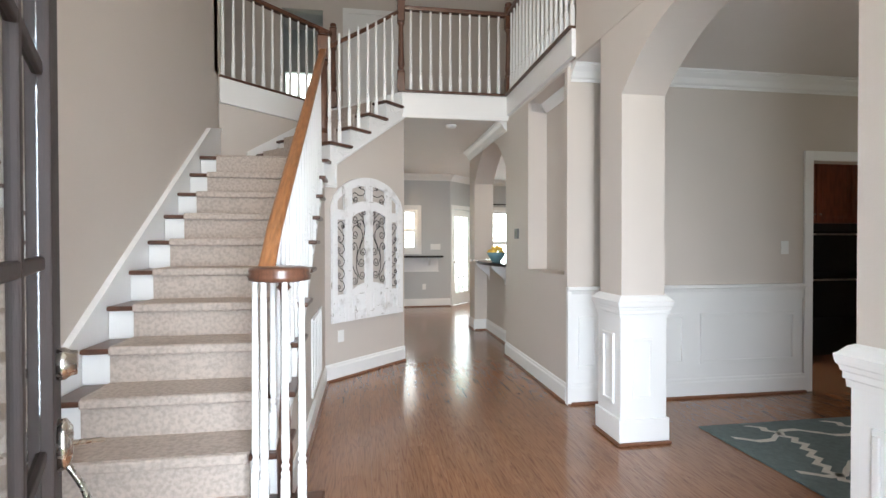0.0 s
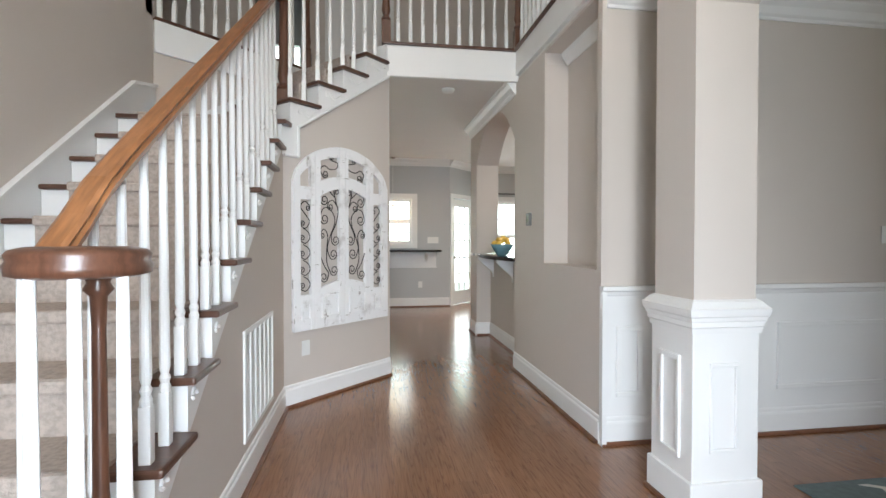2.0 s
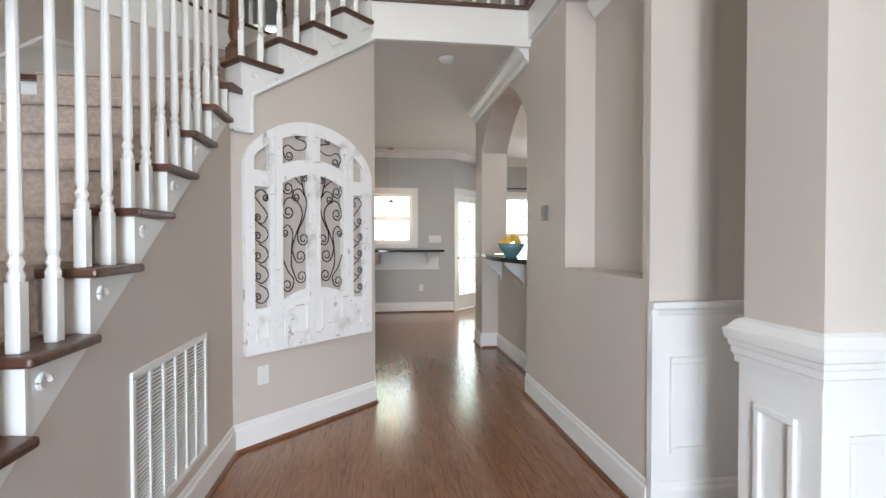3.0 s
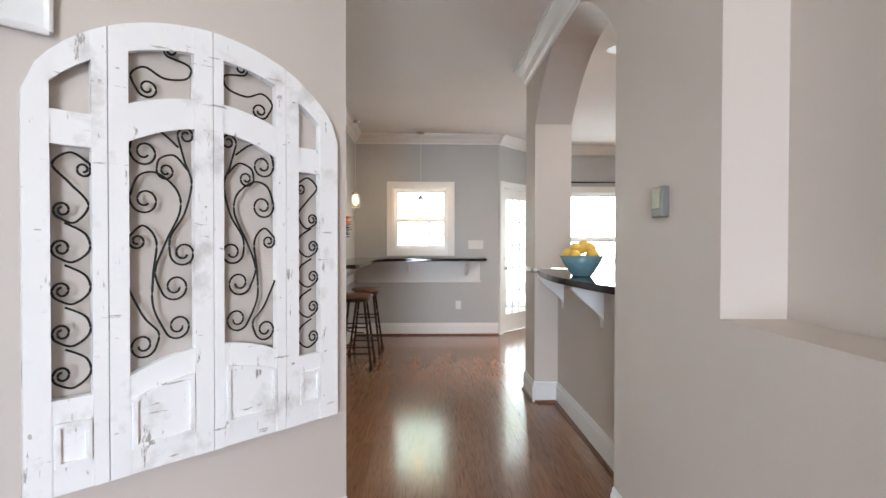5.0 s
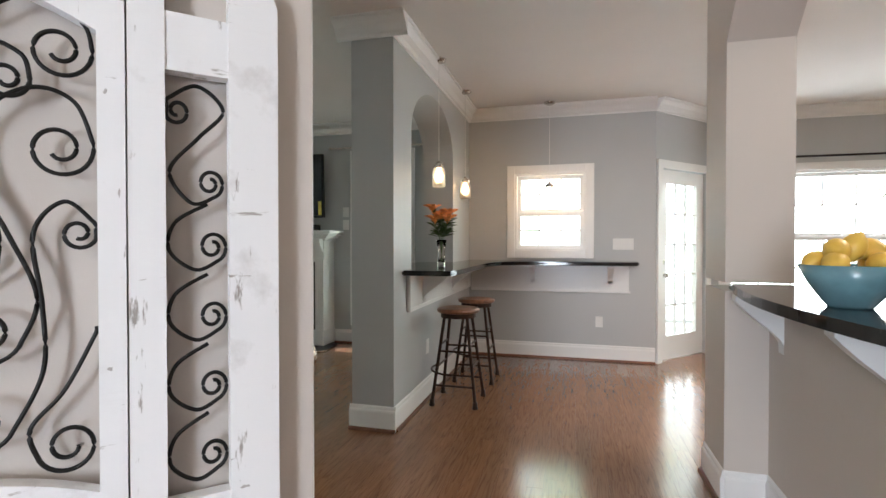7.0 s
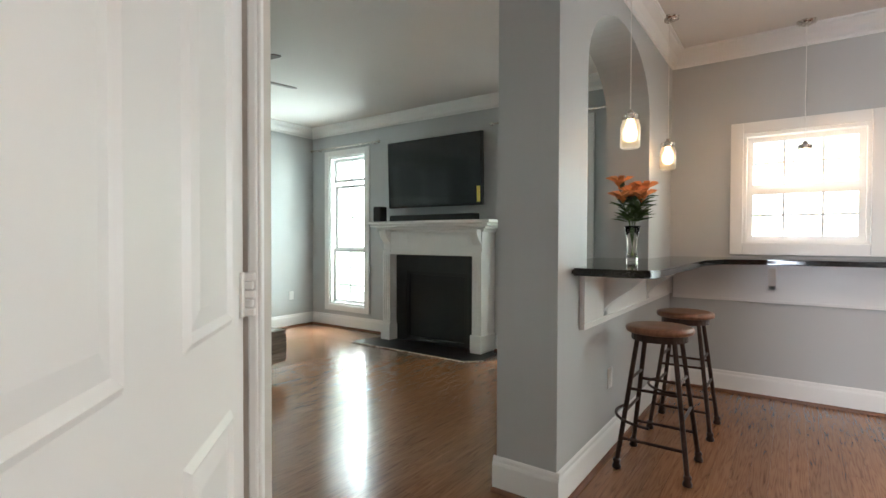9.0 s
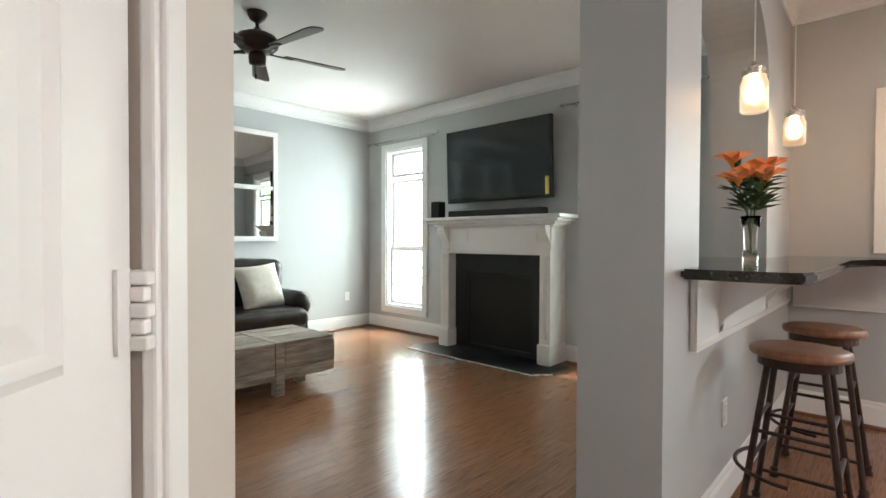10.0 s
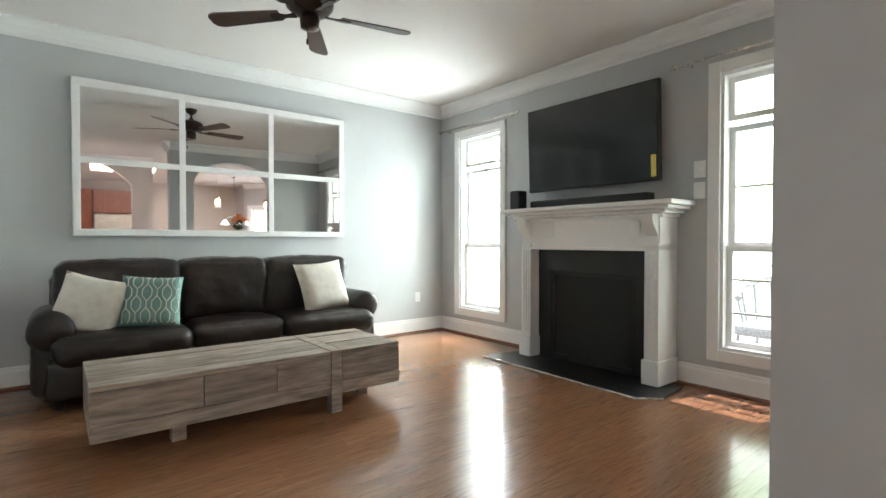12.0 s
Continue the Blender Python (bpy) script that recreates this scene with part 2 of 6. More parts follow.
# Emissive white and green blotches stand in for the bright outdoors.
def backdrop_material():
    m = bpy.data.materials.new("glowing_outdoor_backdrop")
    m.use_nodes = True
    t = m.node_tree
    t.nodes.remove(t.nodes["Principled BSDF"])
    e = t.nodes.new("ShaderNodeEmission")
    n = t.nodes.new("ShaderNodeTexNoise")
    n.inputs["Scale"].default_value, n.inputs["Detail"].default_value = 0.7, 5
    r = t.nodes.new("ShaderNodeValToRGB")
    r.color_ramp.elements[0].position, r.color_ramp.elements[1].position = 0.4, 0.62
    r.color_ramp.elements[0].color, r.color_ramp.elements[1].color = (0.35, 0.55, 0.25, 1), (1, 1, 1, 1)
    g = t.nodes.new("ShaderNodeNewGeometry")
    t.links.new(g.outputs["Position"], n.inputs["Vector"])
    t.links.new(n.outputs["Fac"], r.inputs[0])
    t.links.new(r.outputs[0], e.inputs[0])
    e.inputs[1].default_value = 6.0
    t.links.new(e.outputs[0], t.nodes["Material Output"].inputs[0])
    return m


BACKDROP_GLOW = backdrop_material()


# ---- building helpers ----
def B():
    return bmesh.new()


def link(name, bm, material, smooth=False):
    me = bpy.data.meshes.new(name)
    bmesh.ops.recalc_face_normals(bm, faces=bm.faces)
    bm.to_mesh(me)
    bm.free()
    me.materials.append(material)
    if smooth:
        me.polygons.foreach_set("use_smooth", [True] * len(me.polygons))
    return new(name, me)


def part(name, bm, material, parent, label="", smooth=False):
    """One mesh, built in world places, as a child of a thing or of a part."""
    ob = link(name, bm, material, smooth)
    ob.parent = parent
    if parent.parent is None:
        ob.matrix_parent_inverse = parent.matrix_basis.inverted()
    return tagged(ob, label)


def thing(name, at, label, category, group="", turn=0):
    ob = new(name)
    ob.matrix_basis = pose(*at, 0, 0, turn)
    return tagged(ob, label, category, group)


def structure(name, bm, material, label="", smooth=False, category=""):
    return tagged(link(name, bm, material, smooth), label, category or name.split("_")[0], kind="structure")


def box(bm, x0, x1, y0, y1, z0, z1, bevel=0.0, m=None):
    made = bmesh.ops.create_cube(bm, size=1)["verts"]
    mm = Matrix.Translation(((x0 + x1) / 2, (y0 + y1) / 2, (z0 + z1) / 2)) @ Matrix.Diagonal((abs(x1 - x0), abs(y1 - y0), abs(z1 - z0), 1))
    bmesh.ops.transform(bm, matrix=(m @ mm) if m else mm, verts=made)
    if bevel:
        edges = list({e for v in made for e in v.link_edges})
        bmesh.ops.bevel(bm, geom=edges, offset=bevel, segments=2, affect="EDGES", profile=0.5)
    return bm


def prism(bm, pts, a, b, m):
    """A polygon of (u, z), pushed from w = a to w = b, in the frame m whose axes are u, w, z."""
    lo = [bm.verts.new(m @ Vector((u, a, z))) for u, z in pts]
    hi = [bm.verts.new(m @ Vector((u, b, z))) for u, z in pts]
    bm.faces.new(lo)
    bm.faces.new(hi[::-1])
    k = len(pts)
    for i in range(k):
        bm.faces.new((lo[i], hi[i], hi[(i + 1) % k], lo[(i + 1) % k]))
    return bm


def slab(bm, pts, z0, z1, m=Matrix()):
    lo = [bm.verts.new(m @ Vector((x, y, z0))) for x, y in pts]
    hi = [bm.verts.new(m @ Vector((x, y, z1))) for x, y in pts]
    bm.faces.new(lo[::-1])
    bm.faces.new(hi)
    k = len(pts)
    for i in range(k):
        bm.faces.new((lo[i], lo[(i + 1) % k], hi[(i + 1) % k], hi[i]))
    return bm


def lathe(bm, profile, m=Matrix(), seg=20):
    """A turned shape from (radius, z) pairs."""
    rings = []
    for r, z in profile:
        rings.append([bm.verts.new(m @ Vector((r * math.cos(2 * math.pi * i / seg), r * math.sin(2 * math.pi * i / seg), z))) for i in range(seg)])
    for a, b in zip(rings, rings[1:]):
        for i in range(seg):
            bm.faces.new((a[i], a[(i + 1) % seg], b[(i + 1) % seg], b[i]))
    bm.faces.new(rings[0][::-1])
    bm.faces.new(rings[-1])
    return bm


def tube(bm, pts, r, seg=8, flat=1.0):
    pts = [Vector(p) for p in pts]
    rings = []
    for i, p in enumerate(pts):
        d = (pts[min(i + 1, len(pts) - 1)] - pts[max(i - 1, 0)]).normalized()
        side = d.cross(Vector((0, 0, 1)))
        side = side.normalized() if side.length > 1e-3 else Vector((1, 0, 0))
        up = side.cross(d)
        rr = r[i] if isinstance(r, (list, tuple)) else r
        rings.append([bm.verts.new(p + side * rr * math.cos(2 * math.pi * k / seg) + up * rr * flat * math.sin(2 * math.pi * k / seg)) for k in range(seg)])
    for a, b in zip(rings, rings[1:]):
        for k in range(seg):
            bm.faces.new((a[k], a[(k + 1) % seg], b[(k + 1) % seg], b[k]))
    bm.faces.new(rings[0][::-1])
    bm.faces.new(rings[-1])
    return bm


def sweep(bm, profile, pts):
    """A closed section of (sideways, up) carried along a path, upright."""
    pts = [Vector(p) for p in pts]
    rings = []
    for i, p in enumerate(pts):
        d = pts[min(i + 1, len(pts) - 1)] - pts[max(i - 1, 0)]
        side = Vector((d.y, -d.x, 0)).normalized()
        rings.append([bm.verts.new(p + side * s + Vector((0, 0, u))) for s, u in profile])
    k = len(profile)
    for a, b in zip(rings, rings[1:]):
        for j in range(k):
            bm.faces.new((a[j], a[(j + 1) % k], b[(j + 1) % k], b[j]))
    bm.faces.new(rings[0][::-1])
    bm.faces.new(rings[-1])
    return bm


def run_frame(p0, p1):
    """Axes u along the run, w to its left, z up; and its length."""
    d = Vector((p1[0] - p0[0], p1[1] - p0[1], 0))
    n = d.length
    d /= n
    m = Matrix(((d.x, -d.y, 0, p0[0]), (d.y, d.x, 0, p0[1]), (0, 0, 1, 0), (0, 0, 0, 1)))
    return m, n


def wall(name, p0, p1, thick, z0, z1, material, holes=(), label=""):
    """A wall whose face is the line p0-p1, its body to the left. holes: (u0, u1, z0, z1, rise), rise for an arched head, below zero for a segmental one with corners at its springing."""
    m, n = run_frame(p0, p1)
    bm = B()
    u = 0
    for u0, u1, a, b, rise in sorted(holes):
        if u0 > u:
            box(bm, u, u0, 0, thick, z0, z1, m=m)
        if a > z0:
            box(bm, u0, u1, 0, thick, z0, a, m=m)
        if b < z1:
            if rise:
                c, half = (u0 + u1) / 2, (u1 - u0) / 2
                arc = [(c + half * math.cos(math.pi * i / 28), b + (rise * math.sin(math.pi * i / 28) if rise > 0 else -rise * (1 - abs(math.cos(math.pi * i / 28)) ** 2.2))) for i in range(29)]
                # two half spandrels keep the polygons simple
                for i in range(28):
                    (ua, za), (ub, zb) = arc[i], arc[i + 1]
                    prism(bm, [(ua, za), (ub, zb), (ub, z1), (ua, z1)], 0, thick, m)
            else:
                box(bm, u0, u1, 0, thick, b, z1, m=m)
        u = u1
    if u < n:
        box(bm, u, n, 0, thick, z0, z1, m=m)
    bmesh.ops.remove_doubles(bm, verts=bm.verts, dist=1e-5)
    return structure(name, bm, material, label, category="wall")


def moulding(name, profile, runs, z, material, label=""):
    """One moulding carried along several runs, its section out of the wall to the run's right."""
    bm = B()
    for p0, p1 in runs:
        m, n = run_frame(p0, p1)
        lo = [bm.verts.new(m @ Vector((0, -w, z + h))) for w, h in profile]
        hi = [bm.verts.new(m @ Vector((n, -w, z + h))) for w, h in profile]
        bm.faces.new(lo)
        bm.faces.new(hi[::-1])
        k = len(profile)
        for i in range(k):
            bm.faces.new((lo[i], hi[i], hi[(i + 1) % k], lo[(i + 1) % k]))
    return structure(name, bm, material, label, category="trim")


BASE = [(0, 0), (0.016, 0), (0.016, 0.125), (0.013, 0.135), (0.009, 0.14), (0.008, 0.155), (0.004, 0.163), (0, 0.165)]
SHOEP = [(0.016, 0), (0.034, 0), (0.033, 0.008), (0.027, 0.016), (0.016, 0.02)]
CROWN = [(0, 0), (0, -0.13), (0.012, -0.13), (0.014, -0.112), (0.03, -0.1), (0.05, -0.06), (0.085, -0.03), (0.09, -0.018), (0.105, -0.015), (0.105, 0)]
CHAIR = [(0, 0), (0, -0.135), (0.014, -0.135), (0.016, -0.06), (0.022, -0.055), (0.03, -0.035), (0.045, -0.025), (0.047, 0)]
CASING = 0.085

# ---- the setting ----
CZ, UP = 2.76, 3.045  # lower ceilings, upper floor
TOP = 5.6

# foyer, dining room and hall
wall("wall_foyer_west", (-1.2, 5.42), (-1.2, 0.1), -0.15, 0, TOP, BEIGE)
wall("wall_front", (-4.9, 0.1), (6.6, 0.1), -0.2, 0, 2.9, BEIGE, [(4.96, 5.9, 0, 2.1, 0), (8.0, 10.2, 0.65, 2.35, 0)])
wall("wall_front_upper", (-4.9, 0.1), (6.6, 0.1), -0.2, 2.9, TOP, BEIGE, [(4.25, 6.25, 3.25, 4.95, 0)])
wall("wall_dining_arch", (1.93, 3.27), (1.93, 0.1), 0.305, 0.0, 2.77, BEIGE, [(0.295, 1.85, 0, 2.29, -0.36)])
wall("wall_foyer_east_upper", (1.93, 3.69), (1.93, 0.1), 0.3, 2.774, TOP, BEIGE)
wall("wall_dining_north", (6.6, 3.81), (2.14, 3.81), -0.14, 0, CZ, BEIGE, [(1.2, 2.4, 0, 2.05, 0)])
wall("wall_hall_niche", (1.912, 5.595), (1.912, 3.81), 0.33, 0, CZ, BEIGE, [(0.805, 1.725, 1.058, 2.74, 0)])
bm = box(B(), 2.11, 2.236, 3.83, 4.85, 1.0, 2.757)
structure("wall_niche_back", bm, BEIGE, category="wall")
wall("wall_bar_arch", (1.912, 7.65), (1.912, 5.595), 0.29, 1.075, CZ, BEIGE, [(0.36, 2.05, 1.075, 2.22, -0.45)])
bm = box(B(), 1.912, 2.202, 7.29, 7.65, 0, 1.035)
structure("wall_bar_pier", bm, BEIGE, category="wall")
bm = box(B(), 2.1, 2.2, 5.596, 7.289, 0, 1.03)
structure("wall_bar_half", bm, BEIGE, category="wall")
A0, A1 = (-0.1, 4.735), (0.708, 5.543)
wall("wall_stair_diagonal", A0, A1, 0.1, 0, 1.9, BEIGE)
C1 = (-0.205, 6.456)
wall("wall_closet", (A1[0] - 0.003, A1[1] + 0.003), C1, 0.12, 0, CZ, BEIGE, [(0.13, 1.02, 0, 2.06, 0)])
S1 = (-1.06, 5.6)
wall("wall_living_diagonal", (C1[0] - 0.086, C1[1] - 0.086), S1, 0.1, 0, CZ, GREY)
wall("wall_living_south", S1, (-4.72, 5.6), 0.1, 0, CZ, GREY)
wall("wall_living_west", (-4.72, 5.5), (-4.72, 10.5), 0.15, 0, CZ, GREY)
wall("wall_living_north", (-4.72, 10.345), (-0.25, 10.345), 0.18, 0, CZ, GREY, [(0.36, 1.04, 0.31, 2.33, 0), (3.3, 3.98, 0.31, 2.33, 0), (1.84, 2.8, 0, 0.85, 0)])
wall("wall_kitchen_arch", (-0.25, 10.345), (-0.25, 7.735), 0.302, 0, CZ, GREY, [(0.95, 2.24, 1.035, 2.08, 0.42)])
wall("wall_kitchen_north", (0.052, 10.172), (2.03, 10.172), 0.16, 0, CZ, GREY, [(0.52, 1.28, 1.18, 2.03, 0)])
D0, D1 = (2.03, 10.172), (2.73, 10.93)
wall("wall_patio_door", D0, D1, 0.14, 0, CZ, GREY, [(0.1, 0.93, 0, 2.05, 0)])
wall("wall_nook_north", D1, (4.75, 10.93), 0.16, 0, CZ, GREY, [(0.17, 1.8, 0.62, 2.06, 0)])
wall("wall_nook_bay", (4.75, 10.93), (5.5, 10.2), 0.16, 0, CZ, GREY, [(0.2, 0.85, 0.62, 2.06, 0)])
wall("wall_kitchen_east", (6.5, 10.3), (6.5, 0.1), 0.15, 0, CZ, BEIGE)
wall("wall_nook_east", (5.5, 10.2), (6.6, 10.2), 0.15, 0, CZ, GREY)

# upper storey
E0, E1 = (-1.19, 5.3), (-0.13, 6.36)
wall("wall_stair_outer", E0, E1, 0.08, 1.6, UP - 0.03, BEIGE)
wall("wall_upper_north", (-3.6, 8.2), (4.6, 8.2), 0.15, UP, TOP, BEIGE, [(2.56, 3.2, UP, 5.1, 0)])
wall("wall_bedroom_north", (-2.4, 10.2), (0.6, 10.2), 0.12, UP, TOP, GREY, [(1.1, 1.7, 4.15, 4.75, 0)])
wall("wall_bedroom_west", (-2.4, 8.35), (-2.4, 10.2), 0.1, UP, TOP, GREY)
wall("wall_bedroom_east", (0.6, 10.2), (0.6, 8.35), 0.1, UP, TOP, GREY)
structure("ceiling_bedroom", box(B(), -2.5, 0.7, 8.4, 10.3, TOP, TOP + 0.1), CEIL)
structure("floor_bedroom", box(B(), -2.5, 0.7, 8.2, 10.3, UP - 0.08, UP - 0.03), CARPET)
wall("wall_upper_west", (-3.6, 5.2), (-3.6, 8.2), 0.15, UP, TOP, BEIGE)
wall("wall_upper_bedroom", (-1.2, 5.3), (-3.6, 5.3), 0.12, UP, TOP, BEIGE)
wall("wall_upper_east", (4.6, 8.2), (4.6, 0.3), 0.15, UP, TOP, BEIGE)
bm = B()
slab(bm, [(-4.6, 5.32), (-1.2, 5.32), E1, (0.67, 5.56), (1.93, 5.56), (1.93, 3.7), (4.6, 3.7), (4.6, 8.2), (-4.6, 8.2)], 2.80, UP - 0.025)
structure("floor_upper", bm, CARPET, "grey carpeted upper hall floor")
bm = box(B(), -5, 6.7, -0.1, 8.4, TOP, TOP + 0.1)
structure("ceiling_upper", bm, CEIL, "plain white upper ceiling")
bm = B()
slab(bm, [(0.71, 5.548), (1.93, 5.548), (1.93, 3.82), (6.6, 3.82), (6.6, 11.2), (2.0, 11.2), (2.0, 10.5), (-4.9, 10.5), (-4.9, 5.55), (-1.08, 5.55), (-0.2, 6.43)], CZ, CZ + 0.04)
structure("ceiling_main", bm, CEIL, "smooth white ceiling of hall, kitchen and living room")
bm = box(B(), 1.95, 6.6, 0.1, 3.815, 2.77, 2.81)
structure("ceiling_dining", bm, CEIL, "white dining room ceiling")
bm = slab(B(), [(-4.9, 8.4), (6.7, 8.4), (6.7, 11.4), (2.0, 11.4), (2.0, 10.54), (-4.9, 10.54)], 2.84, 2.95)
structure("ceiling_roof", bm, CEIL)

# white bands round the upper floor
bm = B()
box(bm, 0.665, 1.925, 5.528, 5.558, 2.74, 3.02)
box(bm, 0.665, 1.925, 5.505, 5.530, 2.735, 2.775, 0.006)
box(bm, 1.897, 1.93, 3.69, 5.525, 2.80, 3.02)
structure("trim_landing_band", bm, WHITE, "white fascia board along the landing edge")
bm = B()
box(bm, 0.64, 1.93, 5.495, 5.60, 3.02, UP, 0.008)
box(bm, 1.87, 1.96, 3.69, 5.5, 3.02, UP, 0.008)
mE, nE = run_frame(E0, E1)
box(bm, 0, nE, -0.03, 0.09, 3.02, UP, 0.008, m=mE)
structure("trim_landing_nosing", bm, TREAD, "stained nosing along the landing edge")
bm = B()
box(bm, 0, nE, -0.018, 0, 2.78, 3.018, m=mE)
box(bm, 0, nE, -0.028, 0, 2.76, 2.782, m=mE)
structure("trim_stairwell_band", bm, WHITE, "white band under the balcony rail")

# mouldings
base_runs = [((1.912, 5.595), (1.912, 3.81)), ((1.912, 7.65), (1.912, 7.29)), ((1.912, 7.29), (2.1, 7.29)), ((2.1, 7.29), (2.1, 5.6)), 
             (A0, A1), ((-0.1, 2.2), (-0.1, 4.73)), ((-1.2, 0.1), (-1.2, 2.2)), ((-0.205, 6.456), (-1.06, 5.6)), (S1, (-4.72, 5.6)), ((-4.72, 5.6), (-4.72, 10.345)), ((-4.72, 10.345), (-3.3, 10.345)), ((-1.72, 10.345), (-0.25, 10.345)),
             ((-0.25, 10.345), (-0.25, 7.735)), ((-0.266, 7.735), (0.068, 7.735)), ((0.052, 7.735), (0.052, 10.172)), ((0.052, 10.172), (2.03, 10.172)), (D1, (4.75, 10.93)), ((1.902, 3.7955), (4.12, 3.7955))]
moulding("baseboard", BASE, base_runs, 0.004, WHITE, "tall white baseboard with moulded top")
moulding("trim_shoe", SHOEP, base_runs, 0.002, SHOE, "stained shoe moulding at the floor")
moulding("trim_crown", CROWN, [((1.912, 7.65), (1.912, 5.56)), ((-0.205, 6.456), (-1.06, 5.6)), (S1, (-4.72, 5.6)), ((-4.72, 5.6), (-4.72, 10.345)), ((-4.72, 10.345), (-0.25, 10.345)), ((-0.25, 10.345), (-0.25, 7.735)), ((-0.35, 7.735), (0.155, 7.735)),
                              ((0.052, 7.735), (0.052, 10.172)), ((0.052, 10.172), (2.03, 10.172)), (D0, D1), (D1, (4.75, 10.93)), ((4.75, 10.93), (5.5, 10.2))], CZ, WHITE, "white crown moulding")
moulding("trim_crown_dining", CROWN, [((1.94, 3.81), (6.5, 3.81)), ((2.21, 0.1), (2.21, 3.27))], 2.77, WHITE, "white crown moulding in the dining room")
moulding("trim_niche_cornice", [(0, 0), (0, -0.09), (0.01, -0.09), (0.05, -0.03), (0.06, 0)], [((2.108, 4.79), (2.108, 3.87)), ((2.1, 4.79), (1.93, 4.79))], 2.738, WHITE, "small white cornice in the wall niche")

# wainscot of the dining wall, the pier and the return
bm = B()
box(bm, 1.93, 4.1, 3.796, 3.808, 0, 0.96)


def frame_panel(bm, m, u0, u1, z0, z1, w=0.02, d=0.012):
    """A raised picture-frame moulding on a flat wall; the room lies to -w."""
    for a, b, c, e in ((u0, u1, z0, z0 + w), (u0, u1, z1 - w, z1), (u0, u0 + w, z0 + w, z1 - w), (u1 - w, u1, z0 + w, z1 - w)):
        box(bm, a, b, -d, 0, c, e, 0.004, m=m)


mW, _ = run_frame((0, 3.796), (1, 3.796))
wainscot = structure("wainscot_dining", bm, WHITE, "white panelled wainscot with picture-frame mouldings", category="wainscot")
for a, b in ((2.0, 2.17), (2.6, 2.95), (3.1, 4.02)):
    bm = B()
    frame_panel(bm, mW, a, b, 0.29, 0.72, 0.03, 0.018)
    part("panel_moulding", bm, WHITE, wainscot)
moulding("trim_chair_rail", CHAIR, [((1.897, 3.797), (4.1, 3.797))], 0.965, WHITE, "white chair rail")
bm = box(B(), 1.90, 1.93, 3.765, 3.805, 0, 0.95)
structure("trim_corner_board", bm, WHITE, category="trim")


def pier(name, y0, y1):
    """The panelled white base round an arch pier of beige wall."""
    p = thing(name, (2.07, (y0 + y1) / 2, 0), "white panelled pedestal round the arch pier, moulded cap", "pedestal")
    bm = box(B(), 1.92, 2.245, y0 - 0.01, y1 + 0.01, 0, 0.86, 0.004)
    part("body", bm, WHITE, p)
    bm = box(B(), 1.905, 2.26, y0 - 0.025, y1 + 0.025, 0.02, 0.17, 0.006)
    part("plinth", bm, WHITE, p)
    bm = box(B(), 1.893, 2.272, y0 - 0.037, y1 + 0.037, 0.001, 0.02, 0.006)
    part("shoe", bm, SHOE, p, "stained shoe moulding")
    bm = B()
    rings = []
    for o, z in ((-0.008, 0.83), (0.018, 0.83), (0.02, 0.855), (0.026, 0.860), (0.026, 0.882), (0.031, 0.886), (0.034, 0.903), (0.040, 0.908), (0.043, 0.922), (0.045, 0.94), (0.036, 0.946), (0.018, 0.97), (-0.004, 0.982)):
        rings.append([bm.verts.new(v) for v in ((1.93 - o, y0 - o, z), (2.235 + o, y0 - o, z), (2.235 + o, y1 + o, z), (1.93 - o, y1 + o, z))])
    for c, d in zip(rings, rings[1:]):
        for i in range(4):
            bm.faces.new((c[i], c[(i + 1) % 4], d[(i + 1) % 4], d[i]))
    bm.faces.new(rings[0][::-1])
    bm.faces.new(rings[-1])
    part("cap", bm, WHITE, p)
    bm = B()
    m1, _ = run_frame((1.92, y1), (1.92, y0))
    n = y1 - y0
    frame_panel(bm, m1, 0.07, n - 0.07, 0.25, 0.72, 0.024, 0.014)
    part("side_panel_moulding", bm, WHITE, p)
    bm = B()
    m2, _ = run_frame((1.92, y0 - 0.01), (2.22, y0 - 0.01))
    frame_panel(bm, m2, 0.08, 0.22, 0.3, 0.7, 0.018, 0.012)
    part("front_panel_moulding", bm, WHITE, p)


pier("pier_pedestal", 2.975, 3.27)
pier("pier_pedestal", 1.1, 1.42)


# ---- windows and doors ----
def casing(bm, m, u0, u1, z0, z1, w=0.085, d=0.022, sill=True):
    box(bm, u0 - w, u0, -d, 0, z0 - (w if sill else 0), z1 + w, 0.004, m=m)
    box(bm, u1, u1 + w, -d, 0, z0 - (w if sill else 0), z1 + w, 0.004, m=m)
    box(bm, u0, u1, -d, 0, z1, z1 + w, 0.004, m=m)
    if sill:
        box(bm, u0, u1, -d, 0, z0 - w, z0, 0.004, m=m)


